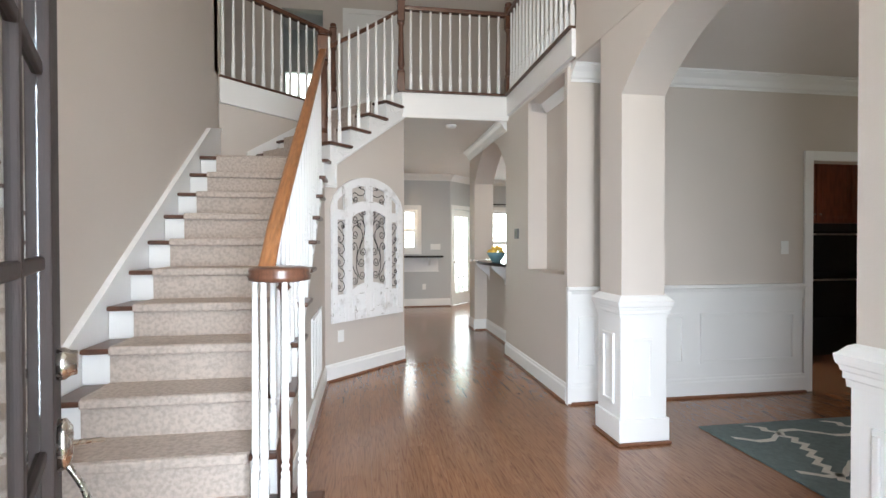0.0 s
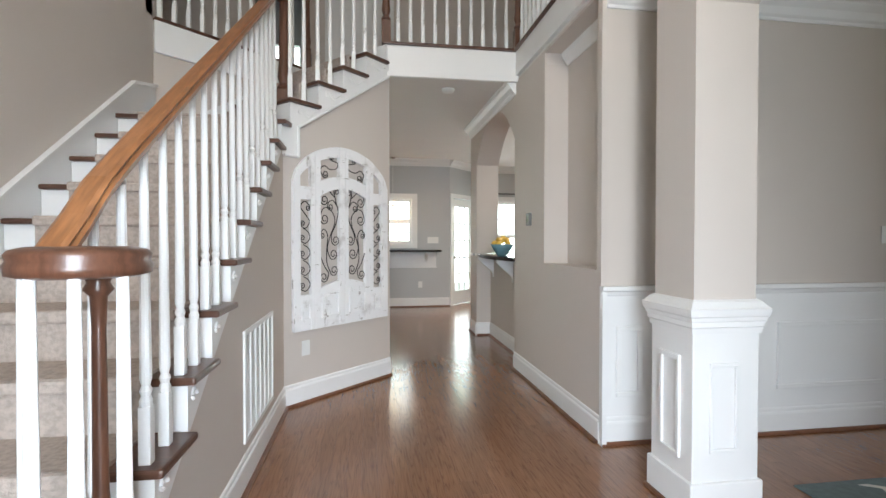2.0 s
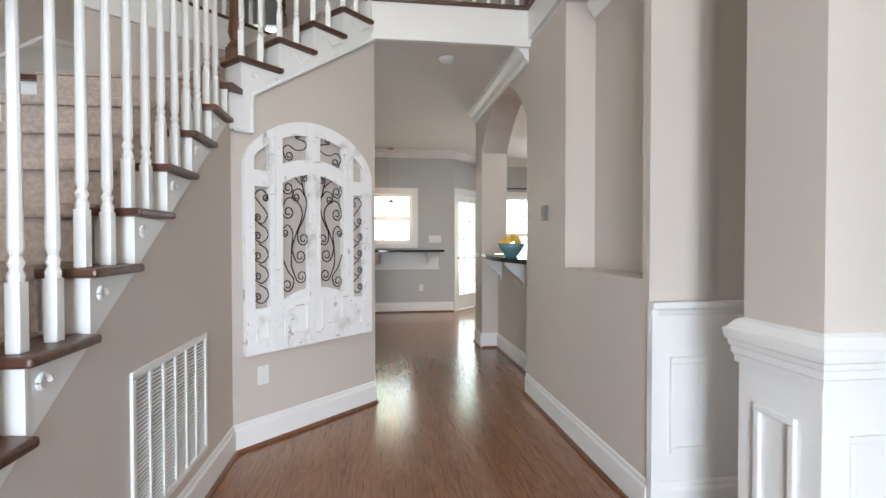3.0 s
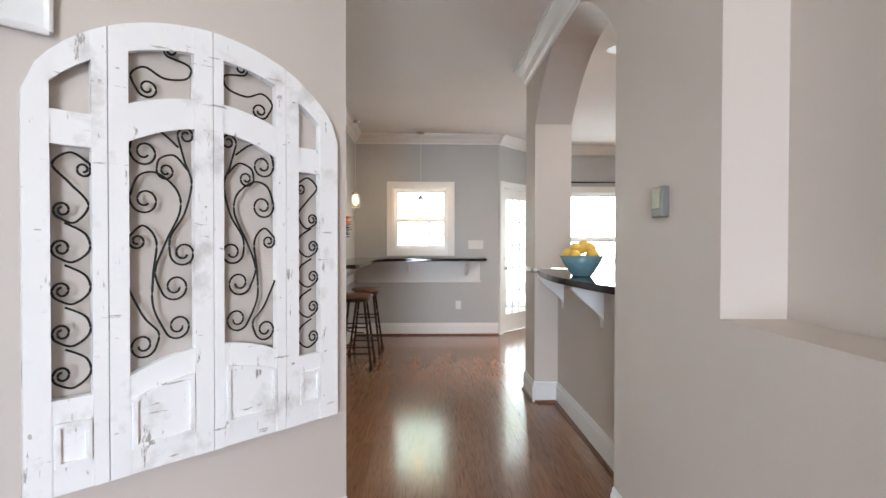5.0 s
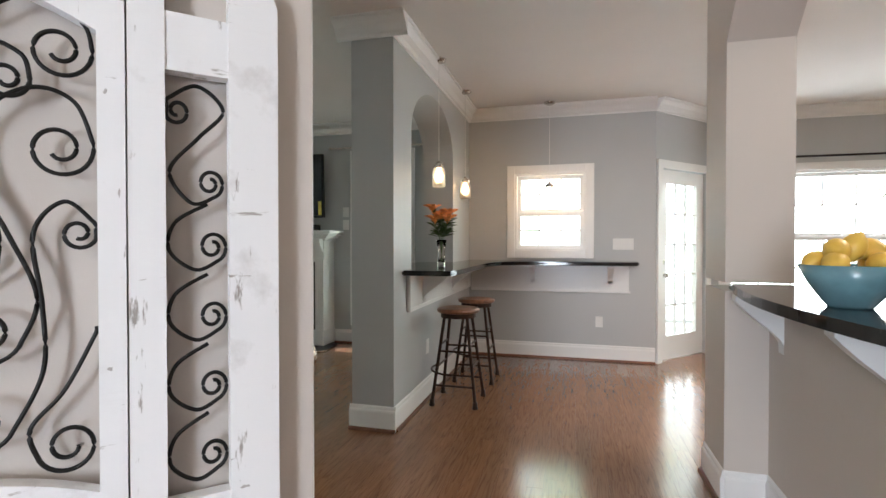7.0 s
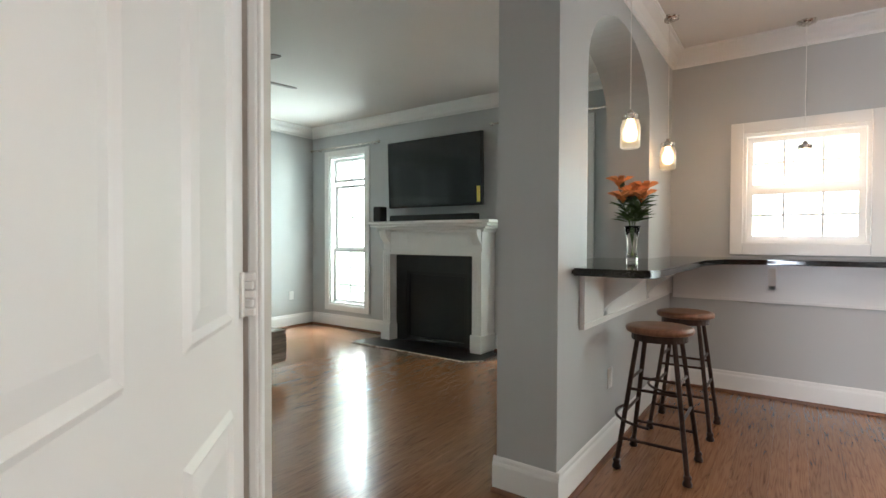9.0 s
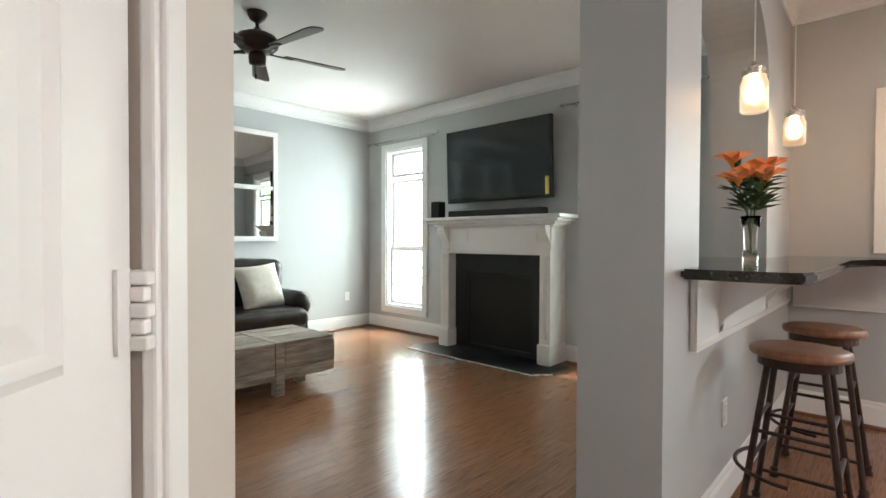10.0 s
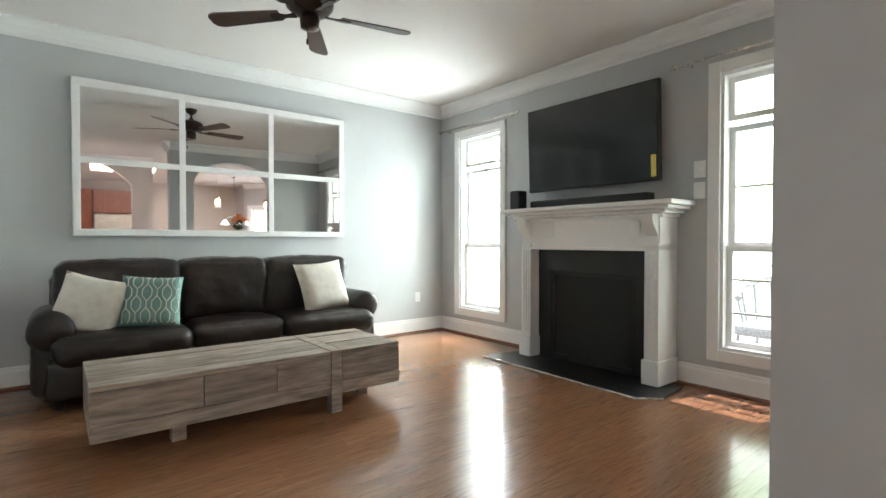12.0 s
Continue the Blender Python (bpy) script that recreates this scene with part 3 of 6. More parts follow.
def sash(name, window, m, u0, u1, z0, z1, cols, rows, w, rail=0.04):
    bm = B()
    box(bm, u0, u0 + rail, w, w + 0.035, z0, z1, m=m)
    box(bm, u1 - rail, u1, w, w + 0.035, z0, z1, m=m)
    box(bm, u0 + rail, u1 - rail, w, w + 0.035, z0, z0 + rail, m=m)
    box(bm, u0 + rail, u1 - rail, w, w + 0.035, z1 - rail, z1, m=m)
    for i in range(1, cols):
        u = u0 + (u1 - u0) * i / cols
        box(bm, u - 0.008, u + 0.008, w + 0.006, w + 0.03, z0 + rail, z1 - rail, m=m)
    for j in range(1, rows):
        z = z0 + (z1 - z0) * j / rows
        box(bm, u0 + rail, u1 - rail, w + 0.008, w + 0.028, z - 0.008, z + 0.008, m=m)
    s = part(name, bm, WHITE, window)
    for i in range(cols):
        for j in range(rows):
            a, b = u0 + (u1 - u0) * i / cols, u0 + (u1 - u0) * (i + 1) / cols
            c, e = z0 + (z1 - z0) * j / rows, z0 + (z1 - z0) * (j + 1) / rows
            pane = part("pane", box(B(), a + 0.01, b - 0.01, w + 0.017, w + 0.020, c + 0.01, e - 0.01, m=m), GLASS, s)
            pane.visible_shadow = False


def window(name, p0, p1, u0, u1, z0, z1, label, sashes, depth=0.16):
    m, _ = run_frame(p0, p1)
    at = m @ Vector(((u0 + u1) / 2, 0, z0))
    win = tagged(new(name), label, "window", kind="structure")
    win.matrix_basis = Matrix.Translation(at)
    bm = B()
    casing(bm, m, u0, u1, z0, z1)
    part("casing", bm, WHITE, win)
    bm = B()
    t = 0.022
    box(bm, u0, u0 + t, 0, depth, z0, z1, m=m)
    box(bm, u1 - t, u1, 0, depth, z0, z1, m=m)
    box(bm, u0 + t, u1 - t, 0, depth, z0, z0 + t, m=m)
    box(bm, u0 + t, u1 - t, 0, depth, z1 - t, z1, m=m)
    part("jamb", bm, WHITE, win)
    for k, (a, b, cols, rows, w) in enumerate(sashes):
        sash("sash", win, m, u0 + t, u1 - t, a, b, cols, rows, w)
    return win


LN = ((-4.72, 10.345), (-0.25, 10.345))
for k, u in enumerate((0.36, 3.3)):
    window("window_%d" % (k + 1), *LN, u, u + 0.68, 0.31, 2.33, "tall white living room window with transom and grilles", [(0.335, 1.07, 2, 3, 0.06), (1.06, 1.95, 2, 2, 0.1), (1.99, 2.305, 2, 1, 0.08)])
window("window_3", (0.052, 10.172), (2.03, 10.172), 0.52, 1.28, 1.18, 2.03, "white double-hung kitchen window with grilles", [(1.2, 1.6, 3, 2, 0.05), (1.6, 2.01, 3, 2, 0.09)])
window("window_4", D1, (4.75, 10.93), 0.17, 1.8, 0.62, 2.06, "wide white breakfast nook window", [(0.64, 1.33, 5, 2, 0.05), (1.33, 2.04, 5, 2, 0.09)])
window("window_5", (4.75, 10.93), (5.5, 10.2), 0.2, 0.85, 0.62, 2.06, "narrow white bay window", [(0.64, 1.33, 2, 2, 0.05), (1.33, 2.04, 2, 2, 0.09)])


def knob(parent, m, material=STEEL):
    """A door knob on its rose, standing out along -w of the frame m at its origin."""
    r = m @ Matrix.Rotation(radians(90), 4, "X")
    part("knob", lathe(B(), [(0.033, 0), (0.033, 0.004), (0.027, 0.01), (0.013, 0.014), (0.011, 0.03), (0.018, 0.036), (0.027, 0.045), (0.029, 0.056), (0.024, 0.066), (0.012, 0.07)], r), material, parent, "brushed nickel knob", True)


# closet door under the stair
mC, nC = run_frame(A1, C1)
door = tagged(new("door_1"), "closed white six-panel closet door with nickel knob", "door", kind="structure")
door.matrix_basis = Matrix.Translation(mC @ Vector((0.62, 0, 0)))
bm = B()
casing(bm, mC, 0.13, 1.02, 0, 2.06, w=0.075, d=0.018, sill=False)
casing(bm, mC, 0.12, 1.03, 0, 2.07, w=0.03, d=0.026, sill=False)
part("casing", bm, WHITE, door)
leaf = part("leaf", box(B(), 0.135, 1.015, 0.008, 0.043, 0.01, 2.05, m=mC), WHITE, door)
for u0, u1 in ((0.25, 0.50), (0.67, 0.915)):
    for z0, z1 in ((0.22, 0.89), (1.045, 1.66), (1.76, 1.93)):
        bm = B()
        prism_pts = [(u0, z0), (u1, z0), (u1, z1), (u0, z1)]
        out = [bm.verts.new(mC @ Vector((u, 0.0079, z))) for u, z in prism_pts]
        c = ((u0 + u1) / 2, (z0 + z1) / 2)

        def ring(inset, w):
            return [bm.verts.new(mC @ Vector((u + (inset if u < c[0] else -inset), w, z + (inset if z < c[1] else -inset)))) for u, z in prism_pts]

        rings = [out, ring(0.012, 0.0), ring(0.024, 0.0072), ring(0.055, 0.0015)]
        for a, b in zip(rings, rings[1:]):
            for i in range(4):
                bm.faces.new((a[i], a[(i + 1) % 4], b[(i + 1) % 4], b[i]))
        bm.faces.new(rings[-1])
        part("panel", bm, WHITE, leaf)
knob(door, mC @ Matrix.Translation((0.205, 0.008, 0.995)))
for z in (0.2, 1.045, 1.85):
    bm = B()
    for k in range(5):
        box(bm, 1.006, 1.024, -0.012 if k % 2 else -0.016, 0.006, z + k * 0.018, z + k * 0.018 + 0.0165, 0.003, m=mC)
    box(bm, 0.985, 1.008, 0.003, 0.0075, z, z + 0.09, m=mC)
    part("hinge", bm, WHITE, door, "white-painted door hinge")

# glazed patio door in the angled wall
mD, nD = run_frame(D0, D1)
door = tagged(new("door_2"), "white glazed patio door with grilles, closed", "door", kind="structure")
door.matrix_basis = Matrix.Translation(mD @ Vector((0.5, 0, 0)))
bm = B()
casing(bm, mD, 0.1, 0.93, 0, 2.05, w=0.085, sill=False)
part("casing", bm, WHITE, door)
bm = B()
box(bm, 0.105, 0.235, 0.03, 0.075, 0.01, 2.04, m=mD)
box(bm, 0.795, 0.925, 0.03, 0.075, 0.01, 2.04, m=mD)
box(bm, 0.235, 0.795, 0.03, 0.075, 0.01, 0.26, m=mD)
box(bm, 0.235, 0.795, 0.03, 0.075, 1.9, 2.04, m=mD)
for i in (1, 2):
    u = 0.235 + 0.56 * i / 3
    box(bm, u - 0.01, u + 0.01, 0.04, 0.065, 0.26, 1.9, m=mD)
for j in range(1, 5):
    z = 0.26 + 1.64 * j / 5
    box(bm, 0.235, 0.795, 0.042, 0.063, z - 0.01, z + 0.01, m=mD)
leaf = part("leaf", bm, WHITE, door)
for i in range(3):
    for j in range(5):
        p = part("pane", box(B(), 0.236 + 0.1867 * i, 0.42 + 0.1867 * i, 0.051, 0.054, 0.262 + 0.328 * j, 0.586 + 0.328 * j, m=mD), GLASS, leaf)
        p.visible_shadow = False
knob(door, mD @ Matrix.Translation((0.165, 0.03, 0.92)))
part("deadbolt", lathe(B(), [(0.028, 0), (0.028, 0.008), (0.02, 0.016)], mD @ Matrix.Translation((0.165, 0.03, 1.06)) @ Matrix.Rotation(radians(90), 4, "X")), STEEL, door)

# open front door with dark frame and panes
H0, H1 = (0.055, 0.21), (-0.32, 1.042)
mF, nF = run_frame(H0, H1)
door = tagged(new("door_3"), "dark stained front door with glass panes, standing open", "door", kind="structure")
door.matrix_basis = Matrix.Translation((*H0, 0))
bm = B()
box(bm, 0, 0.11, -0.022, 0.022, 0.01, 2.08, m=mF)
box(bm, nF - 0.12, nF, -0.022, 0.022, 0.01, 2.08, 0.003, m=mF)
box(bm, 0.11, nF - 0.12, -0.022, 0.022, 0.01, 0.28, m=mF)
box(bm, 0.11, nF - 0.12, -0.022, 0.022, 1.96, 2.08, m=mF)
pane_w = (nF - 0.23) / 3
for i in (1, 2):
    box(bm, 0.11 + pane_w * i - 0.011, 0.11 + pane_w * i + 0.011, -0.013, 0.013, 0.28, 1.96, 0.004, m=mF)
for j in range(1, 5):
    z = 0.28 + 1.68 * j / 5
    box(bm, 0.11, nF - 0.12, -0.012, 0.012, z - 0.012, z + 0.012, 0.004, m=mF)
leaf = part("leaf", bm, DOORWOOD, door)
for i in range(3):
    for j in range(5):
        part("pane", box(B(), 0.111 + pane_w * i, 0.109 + pane_w * (i + 1), -0.004, 0.004, 0.282 + 0.336 * j, 0.614 + 0.336 * j, m=mF), DOORGLASS, leaf).visible_shadow = False
q = mF @ Matrix.Translation((nF - 0.06, -0.022, 1.10)) @ Matrix.Rotation(radians(90), 4, "X")
part("deadbolt", lathe(B(), [(0.03, 0), (0.03, 0.012), (0.024, 0.02), (0.022, 0.03)], q), STEEL, door, "round nickel deadbolt", True)
q = mF @ Matrix.Translation((nF - 0.06, -0.022, 0.95)) @ Matrix.Rotation(radians(90), 4, "X")
bm = lathe(B(), [(0.03, 0), (0.03, 0.012), (0.02, 0.022)], q @ Matrix.Diagonal((1, 1.6, 1, 1)))
part("rose", bm, STEEL, door, "", True)
pts = [mF @ Vector((nF - 0.06 + 0.005 * math.sin(3 * s), -0.03 - 0.04 * math.sin(math.pi * s), 0.92 - 0.24 * s)) for s in [k / 12 for k in range(13)]]
part("handle", tube(B(), pts, 0.006), STEEL, door, "curved nickel pull handle", True)
pts = [mF @ Vector((nF - 0.06 + 0.02 * s, -0.04 - 0.05 * s, 0.95 - 0.01 * s)) for s in (0, 0.4, 0.8, 1)]
part("thumb_latch", tube(B(), pts, 0.009, flat=0.5), STEEL, door)

# dining doorway casing
bm = B()
m4, _ = run_frame((4.2, 3.81), (5.4, 3.81))
casing(bm, m4, 0, 1.2, 0, 2.05, sill=False)
structure("trim_dining_doorway", bm, WHITE, "white doorway casing")


# ---- staircase ----
RISE = 0.189


def step_z(n):
    return 0.022 + RISE * n


def nose(n):
    return 2.76 + 0.2675 * (n - 4)


stair = thing("staircase", (-0.6, 3.5, 0), "white staircase with stained treads and a grey carpet runner", "staircase")
XL, XR = -1.17, -0.06
for n in range(1, 11):
    y, z = nose(n), step_z(n)
    if n == 1:
        XR1 = 0.1
    else:
        XR1 = XR
    t = part("tread", box(B(), XL, XR1, y, y + 0.2985, z - 0.028, z, 0.009), TREAD, stair)
    part("riser", box(B(), XL, XR - 0.034, y + 0.03, y + 0.042, z - RISE + 0.001, z - 0.029), WHITE, stair)
    # carpet wraps nose and riser
    bm = sweep(B(), [(-0.405, 0), (0.405, 0), (0.405, 0.012), (-0.405, 0.012)], [(-0.625, y + 0.28, z), (-0.625, y + 0.01, z)])
    box(bm, -1.03, -0.22, y - 0.014, y + 0.012, z - 0.036, z + 0.012, 0.011)
    box(bm, -1.03, -0.22, y + 0.012, y + 0.029, z - RISE + 0.012, z - 0.03)
    part("carpet_step", bm, CARPET, stair)
    bm = prism(B(), [(y + 0.036, z - RISE - 0.026), (y + 0.2975, z - 0.032), (y + 0.036, z - 0.0295)], -0.003, 0.02, run_frame((-0.1, 0), (-0.1, 1))[0])
    br = part("side_board", bm, WHITE, stair)
    sc = []
    for s in range(20):
        a = 4.6 * s / 19
        rr = 0.03 * (1 - 0.72 * s / 19)
        sc.append((-0.094, y + 0.09 + rr * math.cos(a), z - 0.085 + rr * math.sin(a)))
    part("scroll_bracket", tube(B(), sc, 0.007, 6), WHITE, br)
# sloping boards and the wall under the flight
bm = B()
mS, _ = run_frame((-0.1, 0), (-0.1, 1))
sl = RISE / 0.2675
prism(bm, [(1.98, 0), (4.735, 0), (4.735, 0.0 - 0.008 + 2.7775 * 0.7065), (1.98, 0.008)], 0.0, 0.06, mS)
part("under_wall", bm, BEIGE, stair, "beige painted wall under the stair")
bm = B()
prism(bm, [(2.0, 0.02), (2.0, 0.32), (4.93, 0.32 + 2.93 * sl), (5.3, 0.32 + 3.05 * sl), (5.3, 2.0), (4.93, 0.02 + 2.93 * sl), (2.3, 0.02)], 1.075, 1.098, mS)
part("wall_string", bm, WHITE, stair, "white skirt board along the wall")
bm = B()
prism(bm, [(2.0, 0.32), (2.0, 0.345), (4.93, 0.345 + 2.93 * sl), (5.3, 0.345 + 3.05 * sl), (5.3, 0.32 + 3.05 * sl), (4.93, 0.32 + 2.93 * sl)], 1.06, 1.098, mS)
part("string_cap", bm, WHITE, stair)

# winder platform and the upper angled flight
mA, nA = run_frame(A0, A1)
half = math.sqrt(0.5)


def up_nose(n):
    """Distance along the angled wall of the nose of step n, 12 and up."""
    return 0.03 + 0.258 * (n - 12)


z = step_z(11)
bm = slab(B(), [(XL, nose(11)), (XR, nose(11)), tuple((mA @ Vector((up_nose(12) + 0.03, -0.03, 0)))[:2]), tuple((mA @ Vector((up_nose(12) + 0.03, 1.14, 0)))[:2]), (-1.19, 5.3)], z - 0.028, z)
part("winder_tread", bm, TREAD, stair)
bm = slab(B(), [(-1.03, nose(11) - 0.014), (-0.22, nose(11) - 0.014), tuple((mA @ Vector((up_nose(12) + 0.02, 0.16, 0)))[:2]), tuple((mA @ Vector((up_nose(12) + 0.02, 1.0, 0)))[:2]), (-1.03, 5.3)], z, z + 0.012)
part("carpet_step", bm, CARPET, stair)
part("riser", box(B(), XL, XR - 0.035, nose(11) + 0.03, nose(11) + 0.042, z - RISE, z - 0.029), WHITE, stair)
bm = box(B(), -1.03, -0.22, nose(11) - 0.014, nose(11) + 0.029, z - RISE + 0.012, z - 0.001, 0.011)
part("carpet_step", bm, CARPET, stair)
bm = prism(B(), [(-0.02, 1.87), (0.12, 1.87), (0.12, 2.09), (nA - 0.02, 2.735), (nA - 0.02, 2.85), (0.33, 2.262), (0.06, 2.08), (-0.02, 2.08)], -0.012, 0.02, mA)
part("angled_string", bm, WHITE, stair, "white stepped string with carved scrolls")
bm = B()
for a, b, c, e in ((0.0, 1.865, 0.125, 1.865), (0.125, 1.865, 0.125, 2.085), (0.125, 2.085, nA - 0.02, 2.73)):
    p, q = mA @ Vector((a, -0.02, b)), mA @ Vector((c, -0.02, e))
    tube(bm, [p, q], 0.011, 8)
part("string_bead", bm, WHITE, stair)
bm = prism(B(), [(0.0, 1.9), (nA, 1.9), (nA, 2.738), (0.13, 2.08), (0.0, 2.06)], 0.0, 0.1, mA)
part("angled_wall_top", bm, BEIGE, stair)
for n in range(12, 16):
    u, z = up_nose(n), step_z(n)
    part("tread", box(B(), u, u + 0.30, -0.045, 1.16, z - 0.028, z, 0.009, m=mA), TREAD, stair)
    part("riser", box(B(), u + 0.03, u + 0.042, -0.012, 1.15, z - RISE, z - 0.029, m=mA), WHITE, stair)
    part("side_board", prism(B(), [(u + 0.036, z - RISE - 0.03), (u + 0.30, z - 0.032), (u + 0.036, z - 0.0295)], -0.0145, 0.01, mA), WHITE, stair)
    bm = box(B(), u - 0.014, u + 0.27, 0.16, 1.0, z, z + 0.012, 0.005, m=mA)
    box(bm, u - 0.014, u + 0.029, 0.16, 1.0, z - RISE + 0.012, z + 0.011, 0.011, m=mA)
    part("carpet_step", bm, CARPET, stair)
    sc = []
    for s in range(20):
        a = 4.6 * s / 19
        rr = 0.035 * (1 - 0.72 * s / 19)
        sc.append(mA @ Vector((u + 0.12 + rr * math.cos(a), -0.016, z - 0.085 + rr * math.sin(a))))
    for s in range(10):
        sc.insert(0, mA @ Vector((u + 0.155 + 0.013 * s, -0.016, z - 0.085 - 0.02 * math.sin(s * 0.6))))
    part("scroll_bracket", tube(B(), sc, 0.008, 6), WHITE, stair)
part("riser", box(B(), up_nose(16) + 0.03, up_nose(16) + 0.042, -0.012, 1.15, UP - RISE - 0.02, UP - 0.03, m=mA), WHITE, stair)
bm = prism(B(), [(0.3, 2.13), (1.5, 3.0), (1.5, 3.03), (0.3, 2.3)], -0.02, -0.001, run_frame(E0, E1)[0])
part("wall_string", bm, WHITE, stair, "white skirt board on the outer wall")


def baluster(bm, x, y, z0, z1, s=1.0):
    """A turned white baluster with a square foot."""
    box(bm, x - 0.017 * s, x + 0.017 * s, y - 0.017 * s, y + 0.017 * s, z0, z0 + 0.17, 0.003)
    h = z1 - z0
    prof = [(0.016, 0.16), (0.019, 0.185), (0.013, 0.20), (0.018, 0.215), (0.012, 0.23), (0.017, 0.25), (0.0155, 0.42 * h), (0.0115, h)]
    lathe(bm, [(r * s, z) for r, z in prof], Matrix.Translation((x, y, z0)), 10)


def newel(name, parent, x, y, z0, z1, foot=0.2, s=1.0):
    bm = B()
    box(bm, x - 0.042 * s, x + 0.042 * s, y - 0.042 * s, y + 0.042 * s, z0, z0 + foot, 0.006)
    h = z1 - z0
    top = z1 - 0.3
    lathe(bm, [(0.03 * s, z0 + foot - 0.01), (0.044 * s, z0 + foot + 0.02), (0.028 * s, z0 + foot + 0.05), (0.04 * s, z0 + foot + 0.1), (0.033 * s, z0 + foot + 0.3 * (h - foot - 0.3)), (0.027 * s, top - 0.05), (0.042 * s, top - 0.02), (0.03 * s, top)], Matrix.Translation((x, y, 0)), 18)
    box(bm, x - 0.042 * s, x + 0.042 * s, y - 0.042 * s, y + 0.042 * s, top, z1 - 0.07, 0.006)
    lathe(bm, [(0.03 * s, z1 - 0.071), (0.05 * s, z1 - 0.06), (0.03 * s, z1 - 0.045), (0.042 * s, z1 - 0.025), (0.035 * s, z1 - 0.006), (0.012 * s, z1)], Matrix.Translation((x, y, 0)), 18)
    return part(name, bm, NEWEL, parent, "dark stained turned newel post")


HAND = [(-0.03, -0.05), (0.03, -0.05), (0.034, -0.03), (0.027, -0.02), (0.031, -0.008), (0.02, 0.0), (-0.02, 0.0), (-0.031, -0.008), (-0.027, -0.02), (-0.034, -0.03)]
rail = thing("stair_railing", (-0.1, 2.2, 0), "oak handrail with volute on turned white balusters", "railing")
XB = -0.125


def rail_z(y):
    return 1.47 + (0.695 if y > 2.4 else 0.8) * (y - 2.40)


path = [(XB, 2.10, 1.215), (XB, 2.2, 1.3), (XB, 2.3, 1.395)] + [(XB, y, rail_z(y)) for y in (2.42, 3.0, 3.6, 4.2, 4.93)]
part("handrail", sweep(B(), HAND, path), RAIL, rail, "honey oak handrail")
bm = lathe(B(), [(0.10, 1.165), (0.125, 1.172), (0.128, 1.19), (0.122, 1.2), (0.126, 1.212), (0.118, 1.222), (0.09, 1.228)], Matrix.Translation((-0.07, 2.13, 0)), 36)
part("volute", bm, NEWEL, rail, "rounded stained volute cap", True)
newel_bm = B()
lathe(newel_bm, [(0.03, step_z(1)), (0.034, 0.45), (0.022, 0.5), (0.026, 0.56), (0.016, 0.7), (0.014, 1.05), (0.017, 1.12), (0.03, 1.135), (0.022, 1.15), (0.03, 1.166)], Matrix.Translation((-0.06, 2.17, 0)), 18)
part("volute_post", newel_bm, NEWEL, rail, "slim dark turned post", True)
for a in (-165, -120, -70, -20):
    bm = B()
    baluster(bm, -0.07 + 0.098 * math.cos(radians(a)), 2.13 + 0.098 * math.sin(radians(a)), step_z(1), 1.168)
    part("baluster", bm, WHITE, rail)
for n in range(2, 11):
    for k in (0.055, 0.19):
        y = nose(n) + k
        bm = B()
        baluster(bm, XB, y, step_z(n), rail_z(y) - 0.045)
        part("baluster", bm, WHITE, rail)
newel("newel_post", rail, -0.125, 4.97, step_z(11), 3.42, 0.3, 1.25)
pN2, pN3 = Vector((-0.11, 5.0, 3.28)), Vector((0.655, 5.56, 3.93))
part("handrail", sweep(B(), HAND, [pN2, pN2.lerp(pN3, 0.5), pN3 + Vector((0, 0, 0.03))]), NEWEL, rail, "stained handrail")
for n in range(12, 16):
    for k in (0.06, 0.185):
        u = up_nose(n) + k
        p = mA @ Vector((u, 0.03, 0))
        s = max(0, min(1, (p.x - pN2.x) / (pN3.x - pN2.x)))
        bm = B()
        baluster(bm, p.x, p.y, step_z(n), pN2.z + (pN3.z - pN2.z) * s - 0.03)
        part("baluster", bm, WHITE, rail)

land = thing("landing_railing", (1.3, 5.56, UP), "stained landing handrail on white balusters", "railing")
newel("newel_post", land, 0.68, 5.56, UP, 4.12)
newel("newel_post", land, 1.93, 5.56, UP, 4.12)
part("handrail", sweep(B(), HAND, [(0.7, 5.56, 4.0), (1.3, 5.56, 4.0), (1.91, 5.56, 4.0)]), NEWEL, land)
part("handrail", sweep(B(), HAND, [(1.93, 5.54, 4.0), (1.93, 4.6, 4.0), (1.93, 3.7, 4.0)]), NEWEL, land)
for k in range(10):
    bm = B()
    baluster(bm, 0.79 + 0.1135 * k, 5.56, UP, 3.952)
    part("baluster", bm, WHITE, land)
for k in range(16):
    bm = B()
    baluster(bm, 1.93, 5.44 - 0.112 * k, UP, 3.952)
    part("baluster", bm, WHITE, land)
balc = thing("balcony_railing", (-0.7, 5.8, UP), "stained balcony handrail on white balusters above the stairwell", "railing")
p0, p1 = mE @ Vector((0.0, 0.03, 4.0)), mE @ Vector((nE, 0.03, 4.0))
part("handrail", sweep(B(), HAND, [p0, p0.lerp(p1, 0.5), p1]), NEWEL, balc)
newel("newel_post", balc, p1.x + 0.03, p1.y + 0.03, UP, 4.12)
for k in range(12):
    p = mE @ Vector((0.06 + 0.118 * k, 0.03, 0))
    bm = B()
    baluster(bm, p.x, p.y, UP, 3.952)
    part("baluster", bm, WHITE, balc)

